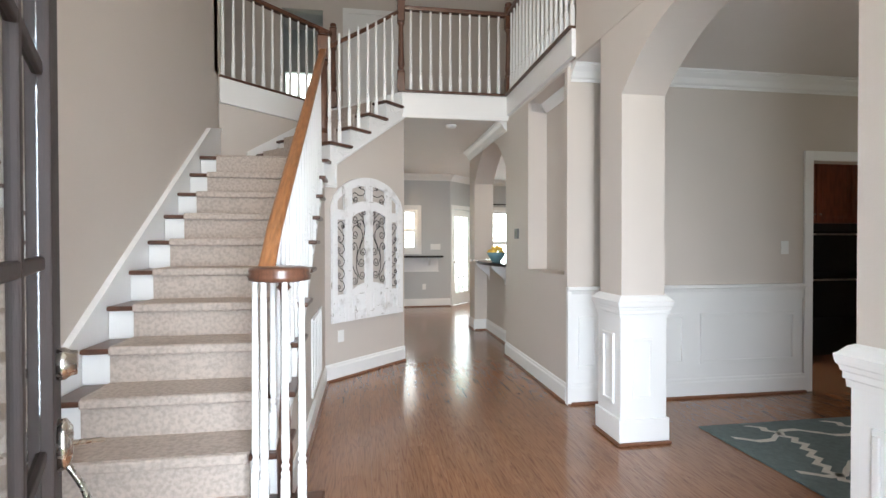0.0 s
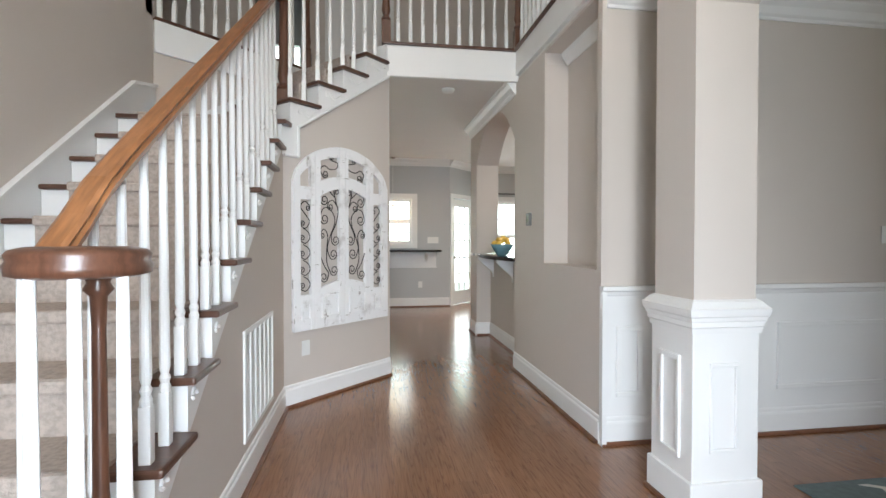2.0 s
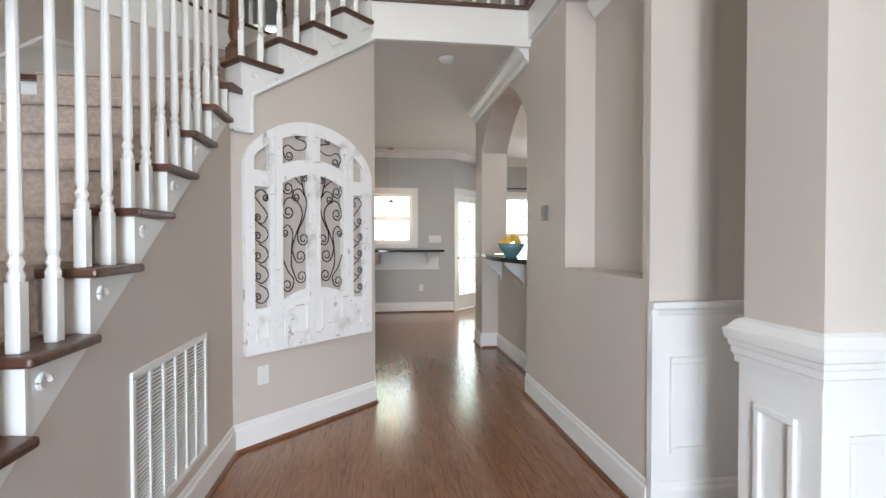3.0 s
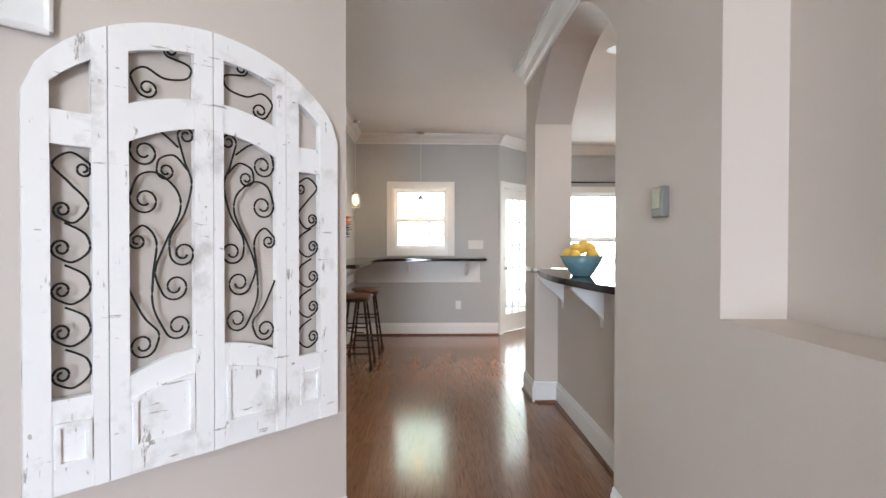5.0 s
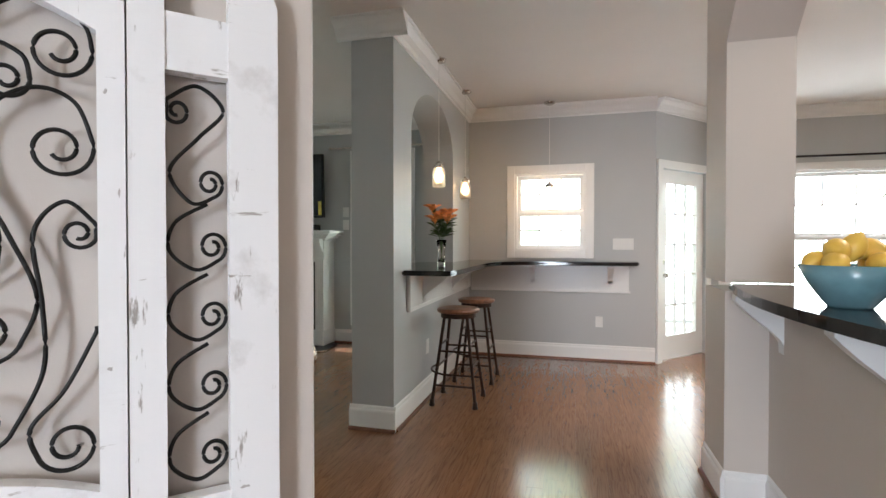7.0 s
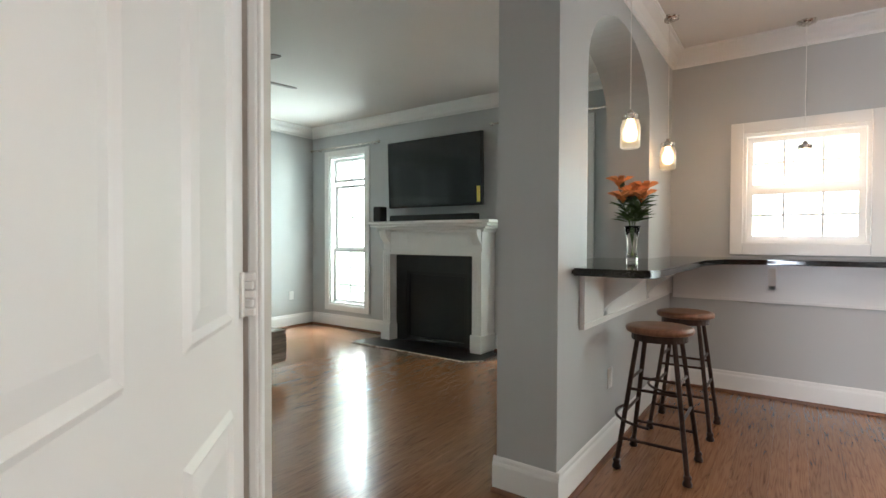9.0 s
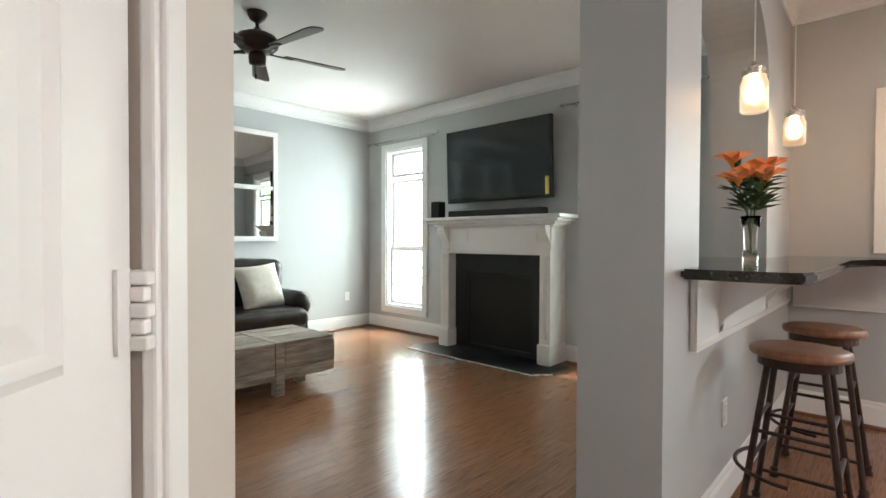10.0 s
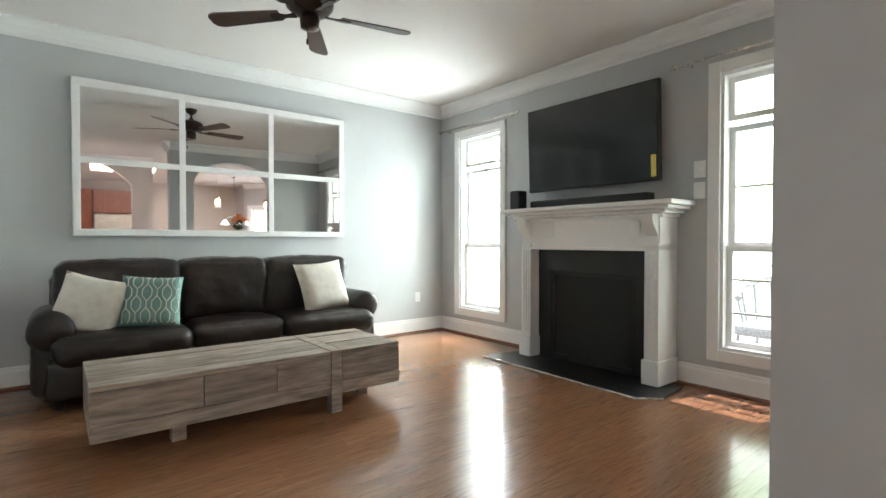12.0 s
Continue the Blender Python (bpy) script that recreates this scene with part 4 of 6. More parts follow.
# upstairs door
ud = tagged(new("door_4"), "white panelled door in the upper hall", "door", kind="structure")
ud.matrix_basis = Matrix.Translation((0.2, 8.15, UP))
part("leaf", box(B(), 0.0, 0.8, 8.14, 8.18, UP, 5.05), WHITE, ud)
bm = B()
for x in (-0.08, 0.8):
    box(bm, x, x + 0.08, 8.12, 8.198, UP, 5.13)
box(bm, 0.0, 0.8, 8.12, 8.198, 5.05, 5.13)
part("casing", bm, WHITE, ud)

# ground, glowing backdrop
bm = box(B(), -60, 60, -60, 60, -0.6, -0.5)
structure("ground", bm, LAWN, "green lawn outside")
# Curved glowing sheet, added to whiten the windows and light the rooms.
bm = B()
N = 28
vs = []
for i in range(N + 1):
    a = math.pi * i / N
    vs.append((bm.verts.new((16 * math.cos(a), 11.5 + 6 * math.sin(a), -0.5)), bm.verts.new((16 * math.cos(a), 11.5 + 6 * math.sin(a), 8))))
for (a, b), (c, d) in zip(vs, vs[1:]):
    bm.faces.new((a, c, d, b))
structure("backdrop", bm, BACKDROP_GLOW, "glowing backdrop sheet, white with green blotches")


# ---- wall gate ----
def curl(p, h, radius, way, turns=1.45):
    """A tightening spiral that goes on from p with heading h; way +1 or -1."""
    out, x, y = [], p[0], p[1]
    n = 40
    total = turns * 2 * math.pi
    for i in range(n):
        rr = radius * (1 - 0.72 * i / n)
        h += way * total / n
        x += math.cos(h) * rr * total / n
        y += math.sin(h) * rr * total / n
        out.append((x, y))
    return out


def wrought(pts, first=None, last=None):
    """A smooth bar through pts, with a curl (radius, way) at either end."""
    q = [pts[0]] + list(pts) + [pts[-1]]
    out = []
    for i in range(1, len(q) - 2):
        a, b, c, d = [Vector(v) for v in q[i - 1:i + 3]]
        for k in range(8):
            t = k / 8
            out.append(tuple(0.5 * (2 * b + (c - a) * t + (2 * a - 5 * b + 4 * c - d) * t * t + (3 * b - a - 3 * c + d) * t ** 3)))
    out.append(tuple(pts[-1]))
    if last:
        h = math.atan2(out[-1][1] - out[-3][1], out[-1][0] - out[-3][0])
        out += curl(out[-1], h, *last)
    if first:
        h = math.atan2(out[0][1] - out[2][1], out[0][0] - out[2][0])
        out = curl(out[0], h, *first)[::-1] + out
    return out


# scroll work of a middle and of a side light: bars across a field 0-1 wide, 3.75 and 6.2 high
MID_BARS = [([(0.75, 0.10), (0.86, 0.48), (0.97, 0.82), (0.86, 1.3), (0.63, 1.7), (0.62, 1.98)], (0.14, 1), (0.21, -1)),
            ([(0.76, 0.27), (0.42, 0.04), (0.1, 0.17), (0.03, 0.38)], None, (0.21, -1)),
            ([(0.9, 0.61), (0.7, 0.41), (0.47, 0.48), (0.42, 0.65)], None, (0.14, -1)),
            ([(0.03, 1.08), (0.15, 0.78), (0.42, 0.71), (0.73, 0.95), (0.78, 1.29), (0.56, 1.77), (0.39, 2.24), (0.5, 2.59)], (0.22, -1), (0.22, -1)),
            ([(0.03, 1.68), (0.22, 1.53), (0.41, 1.77), (0.36, 2.3), (0.36, 2.79), (0.56, 3.23)], (0.13, -1), (0.21, -1)),
            ([(0.0, 2.48), (0.22, 2.93), (0.44, 3.2), (0.39, 3.44)], None, (0.2, 1))]
SIDE_BARS = [([(0.95, 0.3), (0.5, 0.07), (0.08, 0.41), (0.48, 0.86), (0.94, 1.4), (0.6, 1.88), (0.2, 1.76)], (0.22, 1), (0.22, 1))]
for k in range(4):
    o = 1.09 * k
    SIDE_BARS.append(([(0.35, 1.89 + o), (0.86, 2.18 + o), (0.95, 2.61 + o), (0.54, 2.91 + o), (0.15, 2.76 + o)], None, (0.24, 1)))

gate = thing("wall_gate", (0.32, 5.1, 0.56), "whitewashed distressed wooden arched gate with black iron scrolls on the wall", "wall decoration")
G0, GW = 0.06, 1.008


def arc(f):
    return 1.69 + 0.305 * max(0.0, 1 - ((f - 0.5) / 0.5) ** 2) ** 0.62


def band(bm, f0, f1, lo, hi, a=-0.045, b=-0.012):
    k = max(1, int((f1 - f0) * 40))
    for i in range(k):
        x0, x1 = f0 + (f1 - f0) * i / k, f0 + (f1 - f0) * (i + 1) / k
        prism(bm, [(G0 + GW * x0, lo(x0)), (G0 + GW * x1, lo(x1)), (G0 + GW * x1, hi(x1)), (G0 + GW * x0, hi(x0))], a, b, mA)
    bmesh.ops.remove_doubles(bm, verts=bm.verts, dist=1e-5)
    return bm


def level(z):
    return lambda f: z


def curve(z, d):
    return lambda f: z - d * ((f - 0.5) / 0.25) ** 2


G_BOT = level(0.56)
wrng = random.Random(3)
for L, R, f0, f1, mid in ((0.0, 0.195, 0.06, 0.157, False), (0.198, 0.4985, 0.25, 0.44, True), (0.5015, 0.767, 0.535, 0.73, True), (0.77, 1.0, 0.822, 0.918, False)):
    leaf = part("leaf_stile", band(B(), L, f0, G_BOT, arc), GATEWOOD, gate)
    part("leaf_stile", band(B(), f1, R, G_BOT, arc), GATEWOOD, gate)
    wb, wt = (curve(0.925, 0.06), curve(1.66, 0.075)) if mid else (level(0.83), level(1.553))
    tb = curve(1.757, 0.055) if mid else level(1.65)
    part("bottom_rail", band(B(), f0, f1, G_BOT, wb, -0.041), GATEWOOD, gate)
    part("middle_rail", band(B(), f0, f1, wt, tb, -0.042), GATEWOOD, gate)
    part("top_rail", band(B(), f0, f1, (lambda f: max(arc(f) - 0.085, 1.655)), arc, -0.042), GATEWOOD, gate)
    # raised panel below
    pl, pt = 0.64, (curve(0.845, 0.055) if mid else level(0.765))
    fa, fb = f0 + 0.006, f1 - 0.006
    bm = B()
    for a, b, lo, hi in ((fa, fb, level(pl), level(pl + 0.012)), (fa, fa + 0.012, level(pl + 0.012), (lambda f: pt(f) - 0.012)), (fb - 0.012, fb, level(pl + 0.012), (lambda f: pt(f) - 0.012)), (fa, fb, (lambda f: pt(f) - 0.012), pt)):
        band(bm, a, b, lo, hi, -0.053, -0.0405)
    part("panel_bead", bm, GATEWOOD, gate)
    # worn patches and nicks where the white has rubbed off
    bm = B()
    for k in range(5):
        f = wrng.choice((wrng.uniform(L + 0.008, f0 - 0.008), wrng.uniform(f1 + 0.005, max(f1 + 0.006, R - 0.006))))
        z = wrng.uniform(0.6, arc(f) - 0.05)
        w, h = wrng.uniform(0.003, 0.016), wrng.uniform(0.002, 0.011)
        if f - w < L + 0.002 or f + w > R - 0.002:
            continue
        ring = [bm.verts.new(mA @ Vector((G0 + GW * (f + w * math.cos(a) * wrng.uniform(0.3, 1)), -0.0455, z + h * math.sin(a) * wrng.uniform(0.3, 1)))) for a in [2 * math.pi * i / 9 for i in range(9)]]
        bm.faces.new(ring)
    tagged(part("wear", bm, WORN, gate, "bare grey wood showing through"), kind="stuff")

    ua, ub = G0 + GW * f0, G0 + GW * f1
    wd = ub - ua
    mir = L > 0.4
    ztop = 1.645 if mid else 1.543
    high = (0.745 / 3.62) if mid else (0.705 / 6.35)

    def iron(pts, first, last, zt, sc):
        bar = wrought(pts, first, last)
        bar = [(min(0.985, max(0.015, u)), v) for u, v in bar]
        path = [mA @ Vector((ua + wd * ((1 - u) if mir else u), -0.03, zt - sc * v)) for u, v in bar]
        part("iron_scroll", tube(B(), path, 0.0036, 6), IRON, gate, "", True)

    for pts, first, last in (MID_BARS if mid else SIDE_BARS):
        iron(pts, first, last, ztop, high)
    if mid:
        iron([(0.62, 0.12), (0.95, 0.2), (0.9, 0.42), (0.55, 0.5), (0.25, 0.38), (0.05, 0.55), (0.15, 0.8)], (0.12, 1), (0.16, -1), 1.90, 0.19)

# wall plates, grille and thermostat
def plate(name, m, label, cat, w=0.075, h=0.115, slots=2):
    p = thing(name, tuple(m @ Vector((0, 0, 0))), label, cat)
    part("cover", box(B(), -w / 2, w / 2, -0.006, 0, -h / 2, h / 2, 0.002, m=m), PLATE, p)
    for k in range(slots):
        z = (k - (slots - 1) / 2) * 0.045
        part("socket", box(B(), -0.016, 0.016, -0.0085, -0.0055, z - 0.015, z + 0.015, 0.002, m=m), PLATE, p)
    return p


plate("outlet", mA @ Matrix.Translation((0.195, 0, 0.42)), "white double wall outlet on the beige wall", "outlet")
mK = run_frame((0.052, 10.172), (2.03, 10.172))[0]
plate("outlet", mK @ Matrix.Translation((1.42, 0, 0.417)), "white double wall outlet on grey wall", "outlet")
mLW = run_frame((-4.72, 5.6), (-4.72, 10.345))[0]
plate("outlet", mLW @ Matrix.Translation((4.37, 0, 0.43)), "white wall outlet beside the corner", "outlet")
mP = run_frame((0.052, 7.735), (0.052, 10.172))[0]
plate("outlet", (Matrix.Translation((0.052, 8.5, 0.42)) @ Matrix.Rotation(radians(90), 4, "Z")), "white wall outlet under the bar", "outlet")
mLN = run_frame(*LN)[0]
plate("switch_plate", mLN @ Matrix.Translation((3.15, 0, 1.65)), "white light switch plate", "switch", 0.085, 0.125, 1)
plate("switch_plate", mLN @ Matrix.Translation((3.15, 0, 1.49)), "white light switch plate", "switch", 0.085, 0.125, 1)
sp = thing("switch_plate", (1.71, 10.17, 1.25), "wide white four-gang switch plate beside the window", "switch")
part("cover", box(B(), -0.105, 0.105, -0.006, 0, -0.06, 0.06, 0.002, m=mK @ Matrix.Translation((1.66, 0, 1.25))), PLATE, sp)
for k in range(4):
    part("toggle", box(B(), -0.006, 0.006, -0.016, -0.005, -0.012, 0.012, 0.002, m=mK @ Matrix.Translation((1.66 + (k - 1.5) * 0.046, 0, 1.25))), PLATE, sp)
plate("switch_plate", run_frame((1, 3.81), (2, 3.81))[0] @ Matrix.Translation((2.93, 0, 1.28)), "white switch plate in the dining room", "switch", 0.075, 0.115, 1)
mH = run_frame((1.912, 5.595), (1.912, 3.81))[0]
th = thing("thermostat", (1.9, 5.09, 1.44), "small silver wall thermostat with grey display", "thermostat")
part("body", box(B(), 0.415, 0.5, -0.028, 0, 1.37, 1.48, 0.005, m=mH), mat("silver_plastic", (0.16, 0.16, 0.155), 0.4), th)
part("display", box(B(), 0.43, 0.485, -0.030, -0.027, 1.40, 1.46, 0.002, m=mH), mat("lcd_grey", (0.22, 0.24, 0.2), 0.2), th)

mV = run_frame((-0.1, 0), (-0.1, 1))[0]
vent = thing("return_air_grille", (-0.1, 3.89, 0.24), "white louvred return air grille under the stair", "vent")
bm = B()
box(bm, 3.555, 4.285, -0.012, 0, 0.225, 0.25, 0.003, m=mV)
box(bm, 3.555, 4.285, -0.012, 0, 0.765, 0.79, 0.003, m=mV)
box(bm, 3.555, 3.58, -0.012, 0, 0.25, 0.765, 0.003, m=mV)
box(bm, 4.26, 4.285, -0.012, 0, 0.25, 0.765, 0.003, m=mV)
part("frame", bm, WHITE, vent)
for k in range(5):
    u = 3.58 + 0.68 * (k + 1) / 6
    part("divider", box(B(), u - 0.008, u + 0.008, -0.01, 0, 0.25, 0.765, m=mV), WHITE, vent)
for k in range(34):
    z = 0.258 + 0.0152 * k
    part("slat", box(B(), 3.58, 4.26, -0.004, 0.004, -0.001, 0.001, m=mV @ Matrix.Translation((0, -0.004, z)) @ Matrix.Rotation(radians(40), 4, "X")), WHITE, vent)
# Flat grey sheet paints in the shade behind the slats.
part("shade_backing", box(B(), 3.58, 4.26, -0.0008, 0, 0.25, 0.765, m=mV), mat("vent_shadow", (0.3, 0.28, 0.26), 0.8), vent)


# ---- rug in the dining room ----
rug = thing("rug", (3.9, 2.0, 0), "blue-grey wool rug with ivory trellis lines on the floor", "rug")
part("wool_field", box(B(), 2.63, 5.2, 0.6, 3.17, 0.001, 0.012, 0.004), RUGBASE, rug)


def rug_line(pts):
    """A flat woven band, with stepped edges, through points on the pile."""
    bm = B()
    rows = [(bm.verts.new((x - dx, y - dy, 0.0128)), bm.verts.new((x + dx, y + dy, 0.0128)), bm.verts.new((x + dx, y + dy, 0.0105)), bm.verts.new((x - dx, y - dy, 0.0105))) for x, y, dx, dy in pts]
    for a, b in zip(rows, rows[1:]):
        for i in range(4):
            bm.faces.new((a[i], a[(i + 1) % 4], b[(i + 1) % 4], b[i]))
    bm.faces.new(rows[0][::-1])
    bm.faces.new(rows[-1])
    part("trellis_line", bm, RUGLINE, rug)


# bands down the rug zigzag in steps; bands across it sag from one to the next
for i in range(4):
    rug_line([(3.0 + 0.62 * i + 0.10 * math.sin(k * 0.31) + (0.026 if k % 2 else -0.026), 3.12 - 0.05 * k, 0.028, 0.0) for k in range(49)])
for j in range(5):
    rug_line([(2.72 + 0.06 * k, 2.93 - 0.5 * j + 0.075 * math.cos(k * 0.608 + 1.4) + 0.010 * (k % 2), 0.0, 0.020) for k in range(41)])

# ---- breakfast bar ----
def corbel(parent, m, w=0.05, d=0.2, h=0.22):
    """A scrolled bracket under a shelf; out along -w from the frame's origin, top at z 0."""
    pts = [(0, 0), (-d, 0), (-d, -0.03)]
    for k in range(1, 10):
        s = k / 10
        pts.append((-d * (1 - s) ** 1.6 - 0.012 * math.sin(s * math.pi * 2), -0.03 - (h - 0.03) * s))
    pts.append((0, -h))
    bm = B()
    lo = [bm.verts.new(m @ Vector((-w / 2, y, z))) for y, z in pts]
    hi = [bm.verts.new(m @ Vector((w / 2, y, z))) for y, z in pts]
    bm.faces.new(lo)
    bm.faces.new(hi[::-1])
    for i in range(len(pts)):
        j = (i + 1) % len(pts)
        bm.faces.new((lo[i], hi[i], hi[j], lo[j]))
    part("bracket", bm, WHITE, parent)


def rounded(bm, pts, z0, z1, bevel=0.008):
    slab(bm, pts, z0, z1)
    bmesh.ops.bevel(bm, geom=[e for e in bm.edges if abs(e.verts[0].co.z - e.verts[1].co.z) < 1e-6], offset=bevel, segments=2, affect="EDGES")
    return bm


ap = thing("bar_apron", (0.06, 9.0, 0.75), "white panelled apron with brackets under the granite bar", "apron")
part("board", box(B(), 0.053, 0.072, 8.0, 10.17, 0.765, 1.03, 0.004), WHITE, ap)
bm = B()
frame_panel(bm, Matrix.Translation((0.072, 8.0, 0)) @ Matrix.Rotation(radians(90), 4, "Z"), 0.0, 2.0, 0.765, 1.03, 0.03, 0.008)
part("moulding", bm, WHITE, ap)
part("board", box(B(), 0.08, 1.77, 10.152, 10.171, 0.74, 1.03, 0.004), WHITE, ap)
part("moulding", box(B(), 0.08, 1.785, 10.145, 10.152, 0.73, 0.752, 0.003), WHITE, ap)
for x in (0.77, 1.58):
    corbel(ap, Matrix.Translation((x, 10.152, 1.03)), 0.05, 0.17, 0.2)
for y in (8.35, 9.3):
    corbel(ap, Matrix.Translation((0.072, y, 1.03)) @ Matrix.Rotation(radians(90), 4, "Z"), 0.05, 0.2, 0.24)

bar = thing("granite_bar", (0.2, 9.0, 1.03), "L-shaped polished black granite bar top", "countertop")
pts = [(-0.29, 8.107), (0.054, 8.107), (0.054, 7.892), (0.34, 7.892), (0.40, 7.92), (0.42, 8.0), (0.42, 9.35), (0.5, 9.62), (0.75, 9.76), (1.75, 9.76), (1.82, 9.8), (1.84, 9.87), (1.84, 10.168), (0.056, 10.168), (0.056, 9.392), (-0.29, 9.392)]
part("slab", rounded(B(), pts, 1.036, 1.072), GRANITE, bar)
bar2 = thing("raised_counter", (2.2, 6.4, 1.03), "curved polished black granite raised counter", "countertop")
pts = [(2.5, 5.62)] + [(2.5, 7.27), (2.21, 7.27), (1.935, 7.30)]
for k in range(1, 12):
    s = k / 12
    pts.append((1.935 + 0.01 * s - 0.1 * math.sin(math.pi * s), 7.30 - 1.68 * s))
pts += [(1.95, 5.61)]
part("slab", rounded(B(), [(2.45, 5.61), (2.45, 7.28), (1.925, 7.28)] + pts[4:], 1.034, 1.072, 0.012), GRANITE, bar2)
br = thing("counter_brackets", (2.05, 6.4, 0.8), "white scrolled brackets under the raised counter", "bracket")
mB = run_frame((2.1, 7.29), (2.1, 5.6))[0]
for u in (0.14, 1.0):
    corbel(br, mB @ Matrix.Translation((u, 0, 1.033)), 0.06, 0.19, 0.26)
cab = thing("sink_cabinet", (2.5, 6.4, 0), "low kitchen counter with cabinets behind the raised bar", "cabinet")
part("body", box(B(), 2.205, 2.85, 5.62, 7.28, 0, 0.88), CHERRY, cab)
part("worktop", box(B(), 2.205, 2.88, 5.61, 7.29, 0.88, 0.915, 0.006), GRANITE, cab)
fau = thing("faucet", (2.6, 6.75, 0.915), "tall arched bronze-steel kitchen faucet", "faucet")
pts = [(2.52, 6.93, 0.915 + 0.28 * k / 6) for k in range(7)] + [(2.62 - 0.1 * math.cos(a), 6.93 - 0.004 * k, 1.195 + 0.1 * math.sin(a)) for k, a in enumerate([math.pi * (j + 1) / 9 for j in range(9)])] + [(2.72, 6.89, 1.12)]
part("spout", tube(B(), pts, 0.014, 10), CHROME, fau, "", True)
part("base", lathe(B(), [(0.03, 0.915), (0.03, 0.93), (0.018, 0.95)], Matrix.Translation((2.52, 6.93, 0))), CHROME, fau)

bowl = thing("fruit_bowl", (2.01, 6.40, 1.072), "blue-grey flared ceramic bowl holding lemons", "bowl")
part("body", lathe(B(), [(0.055, 1.073), (0.06, 1.08), (0.075, 1.10), (0.105, 1.145), (0.132, 1.2), (0.126, 1.2), (0.1, 1.15), (0.07, 1.105), (0.02, 1.09)], Matrix.Translation((2.01, 6.40, 0)), 36), BOWL, bowl, "", True)


def lemon(x, y, z, a, b):
    l = thing("lemon", (x, y, z - 0.035), "ripe yellow lemon in the blue bowl", "fruit", "lemons in the bowl")
    m = pose(x, y, z, a, b, a * 2)
    prof = [(0.0025, -0.051), (0.009, -0.046), (0.022, -0.036), (0.032, -0.018), (0.035, 0), (0.032, 0.018), (0.022, 0.036), (0.009, 0.047), (0.004, 0.053)]
    part("peel", lathe(B(), prof, m, 16), LEMON, l, "", True)


for k, (dx, dy, dz, a, b) in enumerate(((-0.06, -0.05, 0.0, 70, 20), (0.05, -0.06, 0.0, 100, 60), (0.07, 0.03, 0.0, 80, 120), (-0.03, 0.06, 0.0, 95, 200), (-0.08, 0.02, 0.002, 70, 310), (0.0, -0.01, 0.045, 20, 15), (-0.045, -0.02, 0.04, 75, 80), (0.05, 0.0, 0.04, 110, 150))):
    lemon(2.01 + dx, 6.40 + dy, 1.205 + dz, a, b)


# ---- stools, pendants, flowers ----
def stool(x, y, turn):
    s = thing("bar_stool", (x, y, 0), "round wooden seat bar stool with dark steel legs", "stool", "stools at the bar")
    T = Matrix.Translation((x, y, 0))
    part("seat", lathe(B(), [(0.14, 0.712), (0.165, 0.716), (0.17, 0.728), (0.167, 0.742), (0.15, 0.748), (0.05, 0.744)], T, 32), SEATWOOD, s, "worn brown wooden seat", True)
    part("seat_ring", lathe(B(), [(0.135, 0.675), (0.14, 0.675), (0.14, 0.711), (0.135, 0.711)], T, 28), STOOLMETAL, s)
    feet = []
    for k in range(4):
        a = radians(45 + 90 * k + turn)
        f, t = Vector((0.24 * math.cos(a), 0.24 * math.sin(a), 0.03)), Vector((0.125 * math.cos(a), 0.125 * math.sin(a), 0.70))
        feet.append((f, t))
        leg = part("leg", tube(B(), [T @ f, T @ t], 0.0125, 10), STOOLMETAL, s)
        part("foot", lathe(B(), [(0.012, 0), (0.022, 0.004), (0.023, 0.016), (0.016, 0.03), (0.02, 0.045), (0.014, 0.055)], T @ Matrix.Translation((f.x, f.y, 0.0)), 12), STOOLMETAL, leg, "", True)
    for h, i0 in ((0.16, 0), (0.3, 1), (0.42, 0), (0.47, 1)):
        for k in range(i0, 4, 2):
            a, b = feet[k], feet[(k + 1) % 4]
            s0 = (h - 0.03) / 0.67
            part("stretcher", tube(B(), [T @ a[0].lerp(a[1], s0), T @ b[0].lerp(b[1], s0)], 0.008, 8), STOOLMETAL, s)
    ring = [T @ Vector((0.215 * math.cos(a), 0.215 * math.sin(a), 0.26)) for a in [radians(150 + 12 * k + turn) for k in range(11)]]
    part("foot_ring", tube(B(), ring, 0.008, 8), STOOLMETAL, s)


stool(0.32, 8.48, 0)
stool(0.335, 9.16, 0)


def pendant(x, y, z):
    p = thing("pendant_lamp", (x, y, CZ), "lit glass jar pendant lamp hanging on a thin cord", "lamp", "jar pendants over the bar")
    T = Matrix.Translation((x, y, 0))
    part("canopy", lathe(B(), [(0.0, CZ - 0.03), (0.03, CZ - 0.028), (0.06, CZ - 0.012), (0.062, CZ - 0.001)], T, 24), STEEL, p, "", True)
    part("cord", tube(B(), [T @ Vector((0, 0, CZ - 0.02)), T @ Vector((0, 0, z + 0.2))], 0.003, 6), PLATE, p)
    part("cap", lathe(B(), [(0.046, z + 0.155), (0.047, z + 0.185), (0.036, z + 0.19), (0.02, z + 0.2), (0.012, z + 0.215)], T, 24), STEEL, p, "nickel jar lid")
    j = part("jar", lathe(B(), [(0.045, z), (0.053, z + 0.008), (0.054, z + 0.12), (0.045, z + 0.145), (0.044, z + 0.16), (0.041, z + 0.16), (0.042, z + 0.14), (0.051, z + 0.118), (0.05, z + 0.011), (0.01, z + 0.006)], T, 28), RIBBED, p, "ribbed glass jar", True)
    j.visible_shadow = False
    part("bulb", lathe(B(), [(0.01, z + 0.035), (0.027, z + 0.05), (0.036, z + 0.08), (0.028, z + 0.115), (0.014, z + 0.15)], T, 16), BULB, p, "glowing warm bulb", True)


